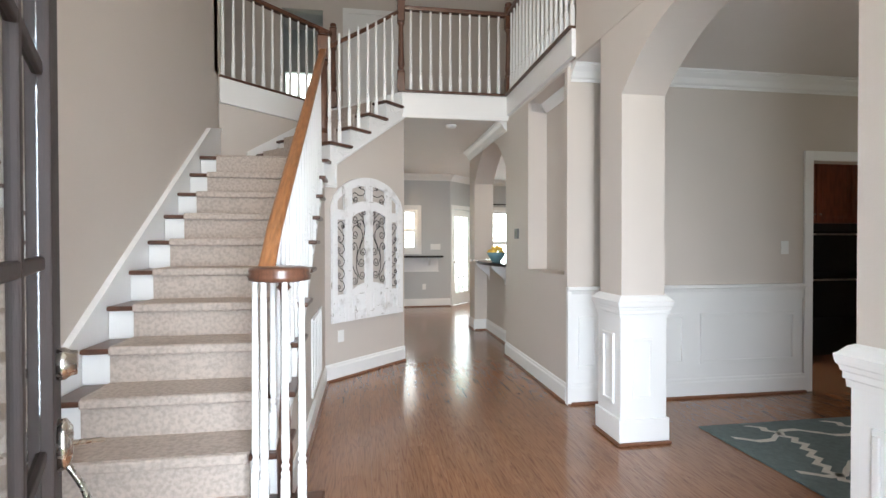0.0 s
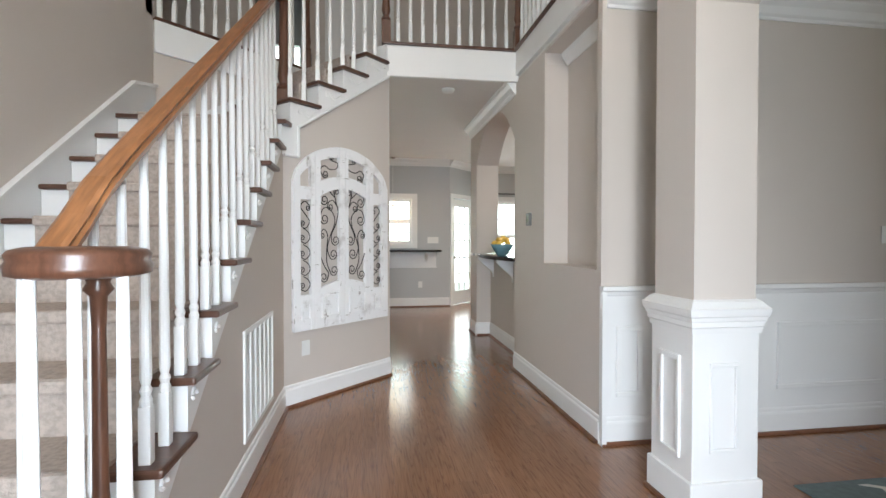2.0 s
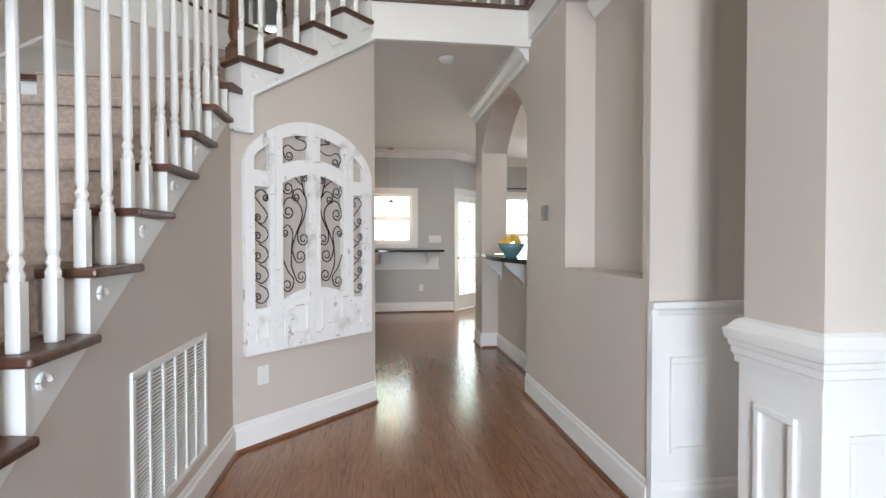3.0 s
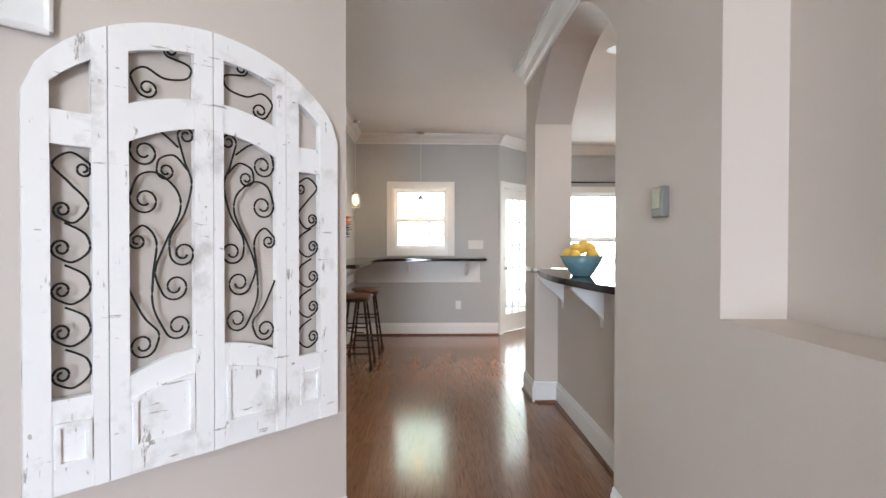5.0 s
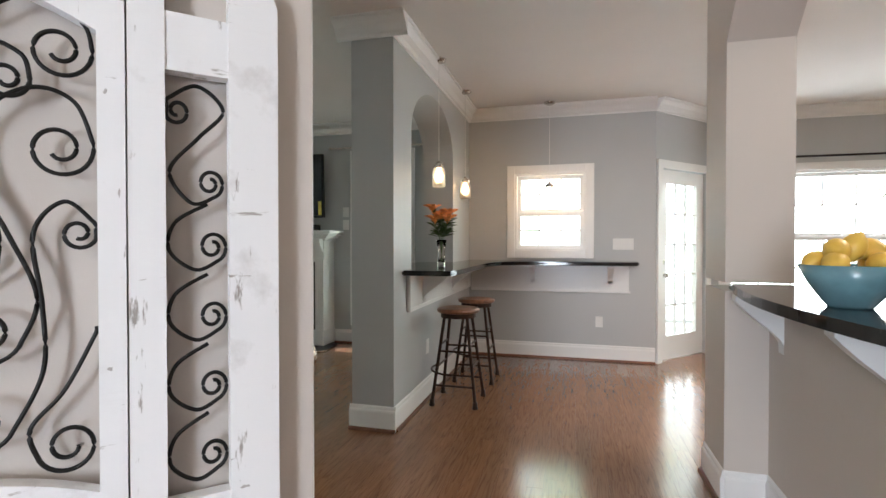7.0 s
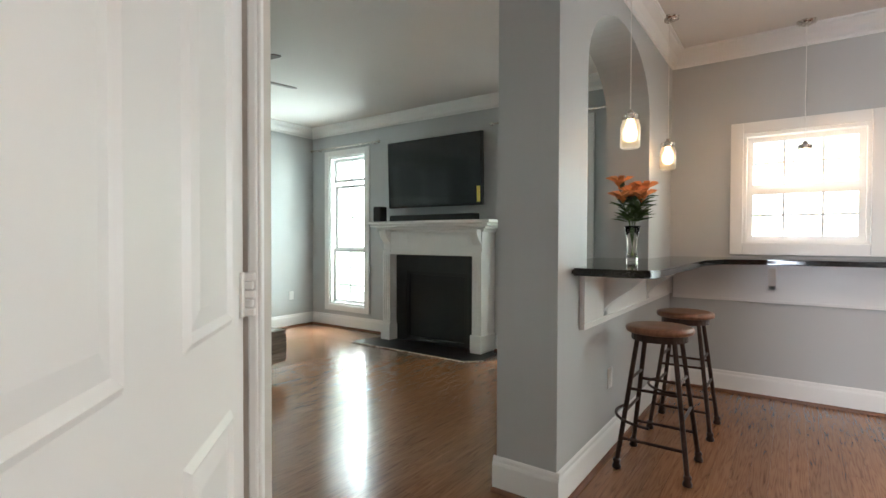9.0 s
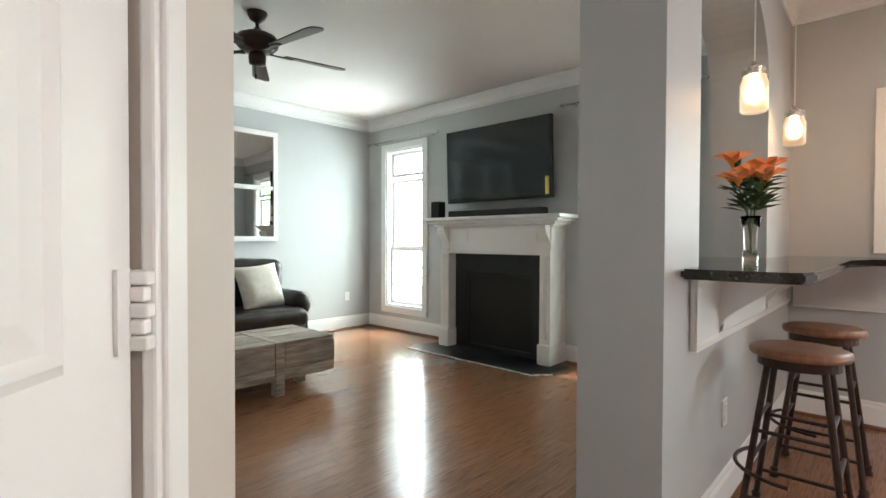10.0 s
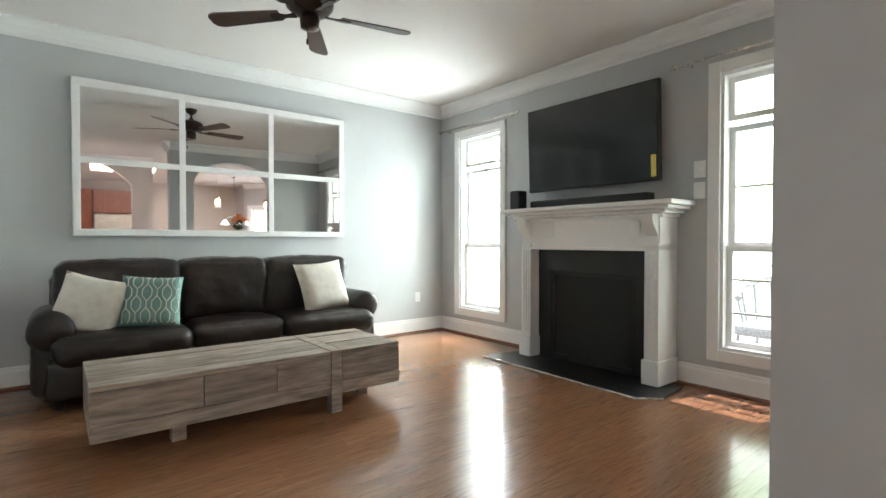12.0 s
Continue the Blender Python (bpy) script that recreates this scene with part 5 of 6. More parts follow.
for x, y, z in ((0.14, 8.55, 1.72), (0.17, 9.42, 1.70), (0.955, 10.03, 1.70)):
    pendant(x, y, z)
lamp("pendant_glow", "POINT", Matrix.Translation((0.14, 8.55, 1.79)), 66, (1.0, 0.58, 0.29), radius=0.03)
lamp("pendant_glow", "POINT", Matrix.Translation((0.17, 9.42, 1.77)), 66, (1.0, 0.58, 0.29), radius=0.03)


def bouquet(x, y, z, petal, tall, label, seed):
    r = random.Random(seed)
    v = thing("flower_vase", (x, y, z), label, "vase")
    T = Matrix.Translation((x, y, z))
    vase = part("vase", lathe(B(), [(0.036, 0.001), (0.036, 0.02), (0.03, 0.06), (0.032, 0.14), (0.05, 0.22 * tall), (0.047, 0.22 * tall), (0.029, 0.14), (0.026, 0.06), (0.03, 0.025), (0.01, 0.02)], T, 24), JAR, v, "clear flared glass vase", True)
    vase.visible_shadow = False
    for k in range(9):
        a, s = 2.4 * k, 0.03 + 0.11 * r.random()
        top = Vector((s * math.cos(a), s * math.sin(a), 0.36 * tall + 0.11 * r.random()))
        mid = Vector((top.x * 0.25, top.y * 0.25, 0.24 * tall))
        stem = part("stem", tube(B(), [T @ Vector((-top.x * 0.1, -top.y * 0.1, 0.03)), T @ mid, T @ top], 0.003, 5), LEAF, v)
        bm = B()
        for i in range(14):
            q = mid.lerp(top, r.random() * 0.95)
            b = r.random() * 6.28
            d = Vector((math.cos(b), math.sin(b), 0.25 + 0.5 * r.random()))
            sd = Vector((-math.sin(b), math.cos(b), 0)) * 0.015
            l = 0.07 + 0.05 * r.random()
            vs = [bm.verts.new(T @ p) for p in (q, q + d * l * 0.5 + sd, q + d * l - Vector((0, 0, 0.02)), q + d * l * 0.5 - sd)]
            bm.faces.new(vs)
        part("leaves", bm, LEAF, stem)
        bm = B()
        for i in range(6):
            b = i * 1.047 + r.random() * 0.2
            d = Vector((math.cos(b), math.sin(b), 0.0))
            sd = Vector((-math.sin(b), math.cos(b), 0)) * 0.023
            pp = [top, top + d * 0.02 + sd + Vector((0, 0, 0.04)), top + d * 0.05 + sd * 0.8 + Vector((0, 0, 0.075)), top + d * 0.09 + Vector((0, 0, 0.07)), top + d * 0.05 - sd * 0.8 + Vector((0, 0, 0.075)), top + d * 0.02 - sd + Vector((0, 0, 0.04))]
            bm.faces.new([bm.verts.new(T @ p) for p in pp])
        part("bloom", bm, petal, stem, "open petals")


bouquet(0.07, 8.89, 1.072, ORANGE, 1.0, "orange lilies in a clear glass vase on the bar", 4)
bouquet(2.72, 7.12, 0.915, PINK, 0.6, "pink mixed flowers in a glass vase", 9)

# ---- living room ----
fp = thing("fireplace", (-2.36, 10.1, 0), "white fluted mantelpiece with black slate surround and dark firebox", "fireplace")
X0, X1, LEGW = -3.11, -1.735, 0.115
for a, b in ((X0, X0 + LEGW), (X1 - LEGW, X1)):
    leg = part("pilaster", box(B(), a, b, 10.06, 10.344, 0.19, 1.08, 0.004), WHITE, fp)
    part("plinth_block", box(B(), a - 0.012, b + 0.012, 10.04, 10.343, 0.012, 0.2, 0.006), WHITE, fp)
    for k in range(3):
        u = a + 0.0285 + 0.029 * k
        part("flute", box(B(), u - 0.009, u + 0.009, 10.052, 10.0602, 0.25, 1.02, 0.004), WHITE, leg)
part("frieze", box(B(), X0, X1, 10.075, 10.344, 1.04, 1.345, 0.003), WHITE, fp)
part("frieze_bead", box(B(), X0 + LEGW, X1 - LEGW, 10.05, 10.075, 1.03, 1.055, 0.005), WHITE, fp)
for x in (-2.83, -1.99):
    part("frieze_block", box(B(), x, x + 0.1, 10.066, 10.0752, 1.14, 1.27, 0.004), WHITE, fp)
for x in (X0 + 0.06, X1 - 0.06):
    corbel(fp, Matrix.Translation((x, 10.07, 1.31)), 0.1, 0.085, 0.22)
for z0, z1, o in ((1.29, 1.32, 0.02), (1.32, 1.35, 0.05), (1.35, 1.378, 0.085), (1.378, 1.415, 0.115)):
    part("mantel_moulding" if z1 < 1.4 else "mantel_shelf", box(B(), X0 - o * 1.8, X1 + o * 1.2, 10.085 - o, 10.344, z0, z1 - 0.0005, 0.008), WHITE, fp)
bm = B()
box(bm, X0 + LEGW, -2.85, 10.18, 10.25, 0.012, 1.04)
box(bm, -1.99, X1 - LEGW, 10.18, 10.25, 0.012, 1.04)
box(bm, -2.85, -1.99, 10.18, 10.25, 0.835, 1.04)
part("surround", bm, SLATE, fp, "black slate surround")
bm = B()
box(bm, -2.87, -1.93, 10.47, 10.5, 0.0, 0.85)
box(bm, -2.87, -2.85, 10.25, 10.47, 0.0, 0.85)
box(bm, -1.99, -1.93, 10.25, 10.47, 0.0, 0.85)
box(bm, -2.85, -1.99, 10.25, 10.47, 0.835, 0.85)
part("firebox", bm, FIREBOX, fp, "sooty black firebox")
bm = B()
for x0, x1, z0, z1 in ((-2.85, -2.81, 0.014, 0.834), (-2.03, -1.99, 0.014, 0.834), (-2.81, -2.03, 0.794, 0.834), (-2.81, -2.03, 0.014, 0.06)):
    box(bm, x0, x1, 10.195, 10.225, z0, z1, 0.004)
part("screen_frame", bm, BLACK, fp, "black metal fire screen frame")
part("screen_mesh", box(B(), -2.81, -2.03, 10.212, 10.216, 0.06, 0.794), FIREBOX, fp, "fine black fire screen mesh")
part("hearth", slab(B(), [(-3.27, 9.73), (-1.72, 9.7), (-1.58, 9.84), (-1.62, 10.2), (-3.2, 10.2), (-3.3, 9.84)], 0.001, 0.012), SLATE, fp, "dark slate hearth")
part("hearth_edge", tube(B(), [(-3.29, 9.722, 0.008), (-1.71, 9.692, 0.008), (-1.57, 9.832, 0.008)], 0.0075, 6), STEEL, fp)

tv = thing("television", (-2.46, 10.2, 1.58), "large black flat screen television mounted above the mantel", "television")
tilt = Matrix.Translation((0, 10.165, 1.97)) @ Matrix.Rotation(radians(2), 4, "X")
part("case", box(B(), -3.12, -1.797, 0.0, 0.05, -0.392, 0.392, 0.006, m=tilt), BLACK, tv)
part("screen", box(B(), -3.105, -1.812, -0.002, 0.001, -0.37, 0.38, m=tilt), SCREEN, tv)
part("mount", box(B(), -2.65, -2.27, 10.21, 10.344, 1.85, 2.1), BLACK, tv)
part("energy_label", box(B(), -1.862, -1.82, -0.004, -0.0015, -0.36, -0.19, m=tilt), mat("yellow_label", (0.75, 0.62, 0.12), 0.5), tv, "yellow energy label")
sb = thing("soundbar", (-2.4, 10.2, 1.416), "low black soundbar on the mantel", "speaker")
part("case", box(B(), -3.06, -1.86, 10.12, 10.23, 1.416, 1.49, 0.01), BLACK, sb)
for k in range(3):
    part("grille", box(B(), -2.95 + 0.36 * k, -2.65 + 0.36 * k, 10.117, 10.121, 1.425, 1.48), BLACK, sb)
spk = thing("speaker", (-3.2, 10.1, 1.416), "small black satellite speaker on the mantel", "speaker")
part("case", box(B(), -3.26, -3.14, 10.05, 10.17, 1.417, 1.60, 0.012), BLACK, spk)
part("grille", box(B(), -3.25, -3.15, 10.045, 10.051, 1.43, 1.59, 0.003), BLACK, spk)


def rod(x0, x1):
    r = thing("curtain_rod", (x0, 10.28, 2.43), "short nickel curtain rod with finial above the window", "curtain rod")
    part("pole", tube(B(), [(x0, 10.27, 2.44), (x1, 10.27, 2.44)], 0.011, 10), STEEL, r)
    for x, s in ((x0, -1), (x1, 1)):
        part("finial", lathe(B(), [(0.012, 0), (0.02, 0.01), (0.022, 0.03), (0.014, 0.045)], Matrix.Translation((x, 10.27, 2.44)) @ Matrix.Rotation(radians(90 * s), 4, "Y"), 12), STEEL, r)
        part("bracket", box(B(), x - s * 0.09 - 0.008, x - s * 0.09 + 0.008, 10.265, 10.344, 2.425, 2.45, 0.003), STEEL, r)


rod(-4.62, -3.40)
rod(-1.72, -0.4)

mir = thing("wall_mirror", (-4.7, 7.8, 1.15), "large white framed six-pane mirror above the sofa", "mirror")
Y0, Y1, Z0, Z1 = 6.63, 8.97, 1.15, 2.40
mM = run_frame((-4.72, 0), (-4.72, 1))[0]
bm = B()
box(bm, Y0, Y1, -0.045, -0.001, Z0, Z0 + 0.055, 0.004, m=mM)
box(bm, Y0, Y1, -0.045, -0.001, Z1 - 0.055, Z1, 0.004, m=mM)
box(bm, Y0, Y0 + 0.055, -0.045, -0.001, Z0 + 0.055, Z1 - 0.055, 0.004, m=mM)
box(bm, Y1 - 0.055, Y1, -0.045, -0.001, Z0 + 0.055, Z1 - 0.055, 0.004, m=mM)
part("frame", bm, WHITE, mir)
zc = 1.755
for k in (1, 2):
    y = Y0 + (Y1 - Y0) * k / 3
    part("muntin", box(B(), y - 0.025, y + 0.025, -0.041, -0.002, Z0 + 0.055, Z1 - 0.055, 0.003, m=mM), WHITE, mir)
for k in range(3):
    a, b = Y0 + (Y1 - Y0) * k / 3 + (0.025 if k else 0.055), Y0 + (Y1 - Y0) * (k + 1) / 3 - (0.025 if k < 2 else 0.055)
    part("muntin", box(B(), a, b, -0.039, -0.002, zc - 0.025, zc + 0.025, 0.003, m=mM), WHITE, mir)
    for z0, z1 in ((Z0 + 0.055, zc - 0.025), (zc + 0.025, Z1 - 0.055)):
        turn = mM @ Matrix.Translation(((a + b) / 2, -0.02, 0)) @ Matrix.Rotation(radians(-1.9), 4, "Z")
        part("mirror_pane", box(B(), (a - b) / 2, (b - a) / 2, -0.002, 0.002, z0, z1, m=turn), MIRROR, mir)


def puffy(bm, x0, x1, y0, y1, z0, z1, soft=0.06, crown=0.03, seed=0, n=10):
    """A stuffed cushion: a rounded block with a swollen, slightly creased skin."""
    b2 = bmesh.new()
    bmesh.ops.create_cube(b2, size=2)
    bmesh.ops.subdivide_edges(b2, edges=b2.edges[:], cuts=n, use_grid_fill=True)
    c = Vector(((x0 + x1) / 2, (y0 + y1) / 2, (z0 + z1) / 2))
    h = Vector(((x1 - x0) / 2, (y1 - y0) / 2, (z1 - z0) / 2))
    for v in b2.verts:
        p = Vector((v.co.x * h.x, v.co.y * h.y, v.co.z * h.z))
        q = Vector([max(-h[i] + soft, min(h[i] - soft, p[i])) for i in range(3)])
        d = p - q
        if d.length > 1e-6:
            p = q + d.normalized() * soft
        k = [1 - (v.co[i]) ** 2 for i in range(3)]
        bulge = Vector((v.co.x * k[1] * k[2], v.co.y * k[0] * k[2], v.co.z * k[0] * k[1])) * crown
        nz = noise.noise(Vector((p.x * 7 + seed, p.y * 7, p.z * 7))) * 0.012 + noise.noise(Vector((p.x * 16, p.y * 16 + seed, p.z * 16))) * 0.007
        v.co = c + p + bulge + p.normalized() * nz
    me = bpy.data.meshes.new("cushion")
    b2.to_mesh(me)
    b2.free()
    bm.from_mesh(me)
    bpy.data.meshes.remove(me)
    return bm


sofa = thing("sofa", (-4.2, 7.7, 0), "dark brown leather three-seat sofa with rolled arms", "sofa")
SY0, SY1 = 6.37, 8.95
part("base", puffy(B(), -4.62, -3.86, SY0 + 0.1, SY1 - 0.1, 0.06, 0.33, 0.04, 0.01, 1), LEATHER, sofa, "", True)
part("back", puffy(B(), -4.68, -4.42, SY0 + 0.12, SY1 - 0.12, 0.1, 0.88, 0.08, 0.01, 2), LEATHER, sofa, "", True)
w = (SY1 - SY0 - 0.5) / 3
for k in range(3):
    a = SY0 + 0.25 + w * k
    part("seat_cushion", puffy(B(), -4.45, -3.78 - (0.0 if k != 1 else 0.03), a + (-0.12 if k == 0 else 0), a + w + (0.14 if k == 2 else 0), 0.29, 0.475, 0.07, 0.025, 5 + k, 26), LEATHER, sofa, "", True)
    part("back_cushion", puffy(B(), -4.56, -4.25, a - (0.1 if k == 0 else 0.012), a + w + (0.1 if k == 2 else 0.012), 0.44, 0.955, 0.075, 0.02, 9 + k, 26), LEATHER, sofa, "", True)
for y0, y1 in ((SY0, SY0 + 0.25), (SY1 - 0.25, SY1)):
    arm = part("arm", puffy(B(), -4.55, -3.95, y0 + 0.02, y1 - 0.02, 0.08, 0.5, 0.05, 0.01, y0), LEATHER, sofa, "", True)
    yc = (y0 + y1) / 2
    prof = [(0.02, -0.01), (0.10, 0), (0.13, 0.03), (0.132, 0.3), (0.135, 0.6), (0.11, 0.64), (0.02, 0.645)]
    part("arm_roll", lathe(B(), prof, Matrix.Translation((-3.92, yc, 0.505)) @ Matrix.Rotation(radians(-90), 4, "Y"), 24), LEATHER, arm, "", True)
for x in (-4.55, -3.95):
    for y in (SY0 + 0.16, SY1 - 0.16):
        part("foot", lathe(B(), [(0.025, 0), (0.035, 0.03), (0.04, 0.09)], Matrix.Translation((x, y, 0)), 14), BLACK, sofa)


def pillow(m, size, material, label, lines=False, seed=0):
    p = thing("throw_pillow", tuple(m.translation), label, "pillow")
    bm = B()
    n = 14
    for side in (1, -1):
        grid = []
        for i in range(n + 1):
            row = []
            for j in range(n + 1):
                u, v = -1 + 2 * i / n, -1 + 2 * j / n
                pin = 1 - 0.07 * (1 - u * u) * abs(v) ** 3 - 0.07 * (1 - v * v) * abs(u) ** 3
                t = side * 0.075 * ((1 - u ** 4) * (1 - v ** 4)) ** 0.6
                t += 0.006 * noise.noise(Vector((u * 3 + seed, v * 3, side)))
                row.append(bm.verts.new(m @ Vector((u * size / 2 * pin, t, v * size / 2 * pin))))
            grid.append(row)
        for i in range(n):
            for j in range(n):
                bm.faces.new((grid[i][j], grid[i + 1][j], grid[i + 1][j + 1], grid[i][j + 1]))
    bmesh.ops.remove_doubles(bm, verts=bm.verts, dist=0.002)
    c = part("cover", bm, material, p, "", True)
    if lines:
        for i in range(6):
            for s in (1, -1):
                pts = []
                for k in range(33):
                    v = -0.9 + 1.8 * k / 32
                    wv = max(-1, min(1, 1.5 * math.sin(v * math.pi * 2.2 + (math.pi if i % 2 else 0))))
                    u = -0.8 + 0.32 * i + s * 0.075 * (1 + wv)
                    if abs(u) > 0.92:
                        continue
                    t = -0.0765 * (max(0, (1 - u ** 4) * (1 - v ** 4))) ** 0.6 - 0.001
                    pin = 1 - 0.07 * (1 - u * u) * abs(v) ** 3 - 0.07 * (1 - v * v) * abs(u) ** 3
                    pts.append(m @ Vector((u * size / 2 * pin, t, v * size / 2 * pin)))
                if len(pts) > 3:
                    part("woven_line", tube(B(), pts, 0.0035, 5), LINEN, c)


pillow(pose(-4.12, 6.71, 0.655, -22, 14, 70), 0.43, LINEN, "cream linen throw pillow leaning on the sofa arm", seed=2)
pillow(pose(-4.05, 7.08, 0.66, -24, 4, 80), 0.40, TEAL, "teal throw pillow with ivory lattice on the sofa", True, 5)
pillow(pose(-4.12, 8.47, 0.69, -22, -4, 96), 0.48, LINEN, "cream linen throw pillow at the sofa end", seed=8)

tab = thing("coffee_table", (-3.1, 7.5, 0), "long weathered barnwood trunk coffee table on short legs", "table")
TX0, TX1, TY0, TY1 = -3.42, -2.76, 6.64, 8.42
rng2 = random.Random(2)
for k in range(5):
    x0 = TX0 + (TX1 - TX0) * k / 5
    part("top_plank", box(B(), x0 + 0.002, x0 + (TX1 - TX0) / 5 - 0.002, TY0, 7.90, 0.372, 0.40 + rng2.uniform(-0.003, 0.002), 0.004), BARN, tab)
    part("top_plank", box(B(), x0 + 0.002, x0 + (TX1 - TX0) / 5 - 0.002, 7.98, TY1, 0.372, 0.40 + rng2.uniform(-0.003, 0.002), 0.004), BARN, tab)
part("top_plank", box(B(), TX0 + 0.004, TX1 + 0.002, 7.903, 7.977, 0.37, 0.402, 0.004), BARN, tab)
for z0, z1 in ((0.12, 0.2), (0.203, 0.37)):
    for x0, x1 in ((TX1 - 0.028, TX1), (TX0, TX0 + 0.028)):
        for y0, y1 in ((TY0, 7.15), (7.153, 7.55), (7.553, 7.90), (7.98, TY1)) if z0 > 0.15 else ((TY0, 7.90), (7.98, TY1)):
            part("side_plank", box(B(), x0, x1, y0, y1, z0, z1, 0.004), BARN, tab)
    for y0, y1 in ((TY0, TY0 + 0.028), (TY1 - 0.028, TY1)):
        part("end_plank", box(B(), TX0 + 0.03, TX1 - 0.03, y0 + 0.001, y1 - 0.001, z0, z1, 0.004), BARN, tab)
for x, y in ((TX1 - 0.033, 7.94), (TX0 + 0.033, 7.94), (TX1 - 0.16, 7.05), (TX0 + 0.1, 7.05), (TX1 - 0.25, 8.25), (TX0 + 0.1, 8.36)):
    part("leg", box(B(), x - 0.035, x + 0.035, y - 0.037, y + 0.037, 0, 0.371 if abs(y - 7.94) < 0.01 else 0.13, 0.004), BARN, tab)
part("bottom", box(B(), TX0 + 0.03, TX1 - 0.03, TY0 + 0.03, TY1 - 0.03, 0.12, 0.14), BARN, tab)

fan = thing("ceiling_fan", (-2.72, 7.75, CZ), "bronze five-blade ceiling fan with dark wood blades", "fan")
FT = Matrix.Translation((-2.72, 7.75, 0))
FZ = 2.51
part("canopy", lathe(B(), [(0.02, CZ - 0.07), (0.05, CZ - 0.05), (0.07, CZ - 0.01), (0.07, CZ - 0.001)], FT, 24), BRONZE, fan, "", True)
part("downrod", tube(B(), [FT @ Vector((0, 0, CZ - 0.06)), FT @ Vector((0, 0, FZ + 0.11))], 0.013, 10), BRONZE, fan)
part("motor", lathe(B(), [(0.06, FZ - 0.03), (0.11, FZ - 0.015), (0.14, FZ + 0.015), (0.145, FZ + 0.045), (0.13, FZ + 0.08), (0.08, FZ + 0.105), (0.03, FZ + 0.115), (0.025, FZ + 0.14)], FT, 36), BRONZE, fan, "", True)
part("switch_housing", lathe(B(), [(0.02, FZ - 0.12), (0.055, FZ - 0.11), (0.06, FZ - 0.06), (0.055, FZ - 0.028)], FT, 24), BRONZE, fan, "", True)
for k in range(5):
    a = radians(7 + 72 * k)
    m = FT @ Matrix.Rotation(a, 4, "Z") @ Matrix.Translation((0, 0, FZ - 0.02)) @ Matrix.Rotation(radians(12), 4, "X")
    arm = part("blade_arm", slab(B(), [(0.09, -0.02), (0.15, -0.012), (0.2, -0.03), (0.25, -0.02), (0.25, 0.02), (0.2, 0.03), (0.15, 0.012), (0.09, 0.02)], -0.009, -0.001, m), BRONZE, fan)
    part("blade", slab(B(), [(0.19, -0.045), (0.6, -0.068), (0.64, -0.055), (0.655, -0.03), (0.655, 0.03), (0.64, 0.055), (0.6, 0.068), (0.19, 0.045)], 0, 0.007, m), FANWOOD, fan)
part("pull_chain", tube(B(), [FT @ Vector((0.055, -0.04, FZ - 0.1)), FT @ Vector((0.055, -0.04, FZ - 0.2))], 0.002, 5), BRONZE, fan)
part("pull_knob", lathe(B(), [(0.003, FZ - 0.235), (0.008, FZ - 0.225), (0.006, FZ - 0.2)], FT @ Matrix.Translation((0.055, -0.04, 0)), 10), BRONZE, fan)

# ---- ceiling fittings and kitchen ----
def downlight(x, y, lit):
    d = thing("downlight", (x, y, CZ), "round recessed ceiling downlight, lit" if lit else "round white ceiling fitting", "lamp")
    part("trim", lathe(B(), [(0.065, CZ - 0.006), (0.085, CZ - 0.006), (0.088, CZ - 0.001), (0.06, CZ - 0.001)], Matrix.Translation((x, y, 0)), 28), WHITE, d)
    part("lens", lathe(B(), [(0.02, CZ - 0.005), (0.064, CZ - 0.005), (0.064, CZ - 0.002)], Matrix.Translation((x, y, 0)), 24), CANLIGHT if lit else WHITE, d)


downlight(2.51, 7.12, True)
downlight(4.2, 7.2, True)
smoke = thing("smoke_detector", (1.31, 5.83, CZ), "round white smoke detector on the hall ceiling", "detector")
part("body", lathe(B(), [(0.03, CZ - 0.035), (0.055, CZ - 0.03), (0.062, CZ - 0.015), (0.064, CZ - 0.001)], Matrix.Translation((1.31, 5.9, 0)), 24), PLATE, smoke, "", True)
lamp("kitchen_downlights", "AREA", look((3.6, 7.2, CZ - 0.03), (3.6, 7.2, 0)), 75, (1.0, 0.84, 0.66), size=1.2, size_y=1.2)

ch = thing("chandelier", (3.89, 9.5, CZ), "bronze chandelier with white bell glass shades, lit", "lamp")
CT = Matrix.Translation((3.89, 9.6, 0))
part("canopy", lathe(B(), [(0.02, CZ - 0.04), (0.06, CZ - 0.02), (0.065, CZ - 0.001)], CT, 20), STEEL, ch, "", True)
part("stem", tube(B(), [CT @ Vector((0, 0, CZ - 0.03)), CT @ Vector((0, 0, 1.6))], 0.01, 8), STEEL, ch)
for k in range(5):
    a = radians(72 * k - 40)
    d = Vector((math.cos(a), math.sin(a), 0))
    pts = [CT @ (d * (0.27 * s) + Vector((0, 0, 1.66 + 0.09 * math.sin(s * math.pi * 1.1)))) for s in [i / 8 for i in range(9)]]
    arm = part("arm", tube(B(), pts, 0.007, 6), STEEL, ch)
    part("shade", lathe(B(), [(0.02, 1.65), (0.035, 1.63), (0.06, 1.57), (0.1, 1.535), (0.095, 1.535), (0.05, 1.57), (0.02, 1.62)], CT @ Matrix.Translation(d * 0.27), 20), SHADEGLOW, arm, "lit white bell glass", True)

nr = thing("curtain_rod", (3.5, 10.85, 2.2), "dark curtain rod above the nook window", "curtain rod")
part("pole", tube(B(), [(2.75, 10.83, 2.2), (4.7, 10.83, 2.2)], 0.012, 8), IRON, nr)
for x in (2.9, 4.5):
    part("bracket", box(B(), x - 0.008, x + 0.008, 10.83, 10.928, 2.19, 2.21), IRON, nr)


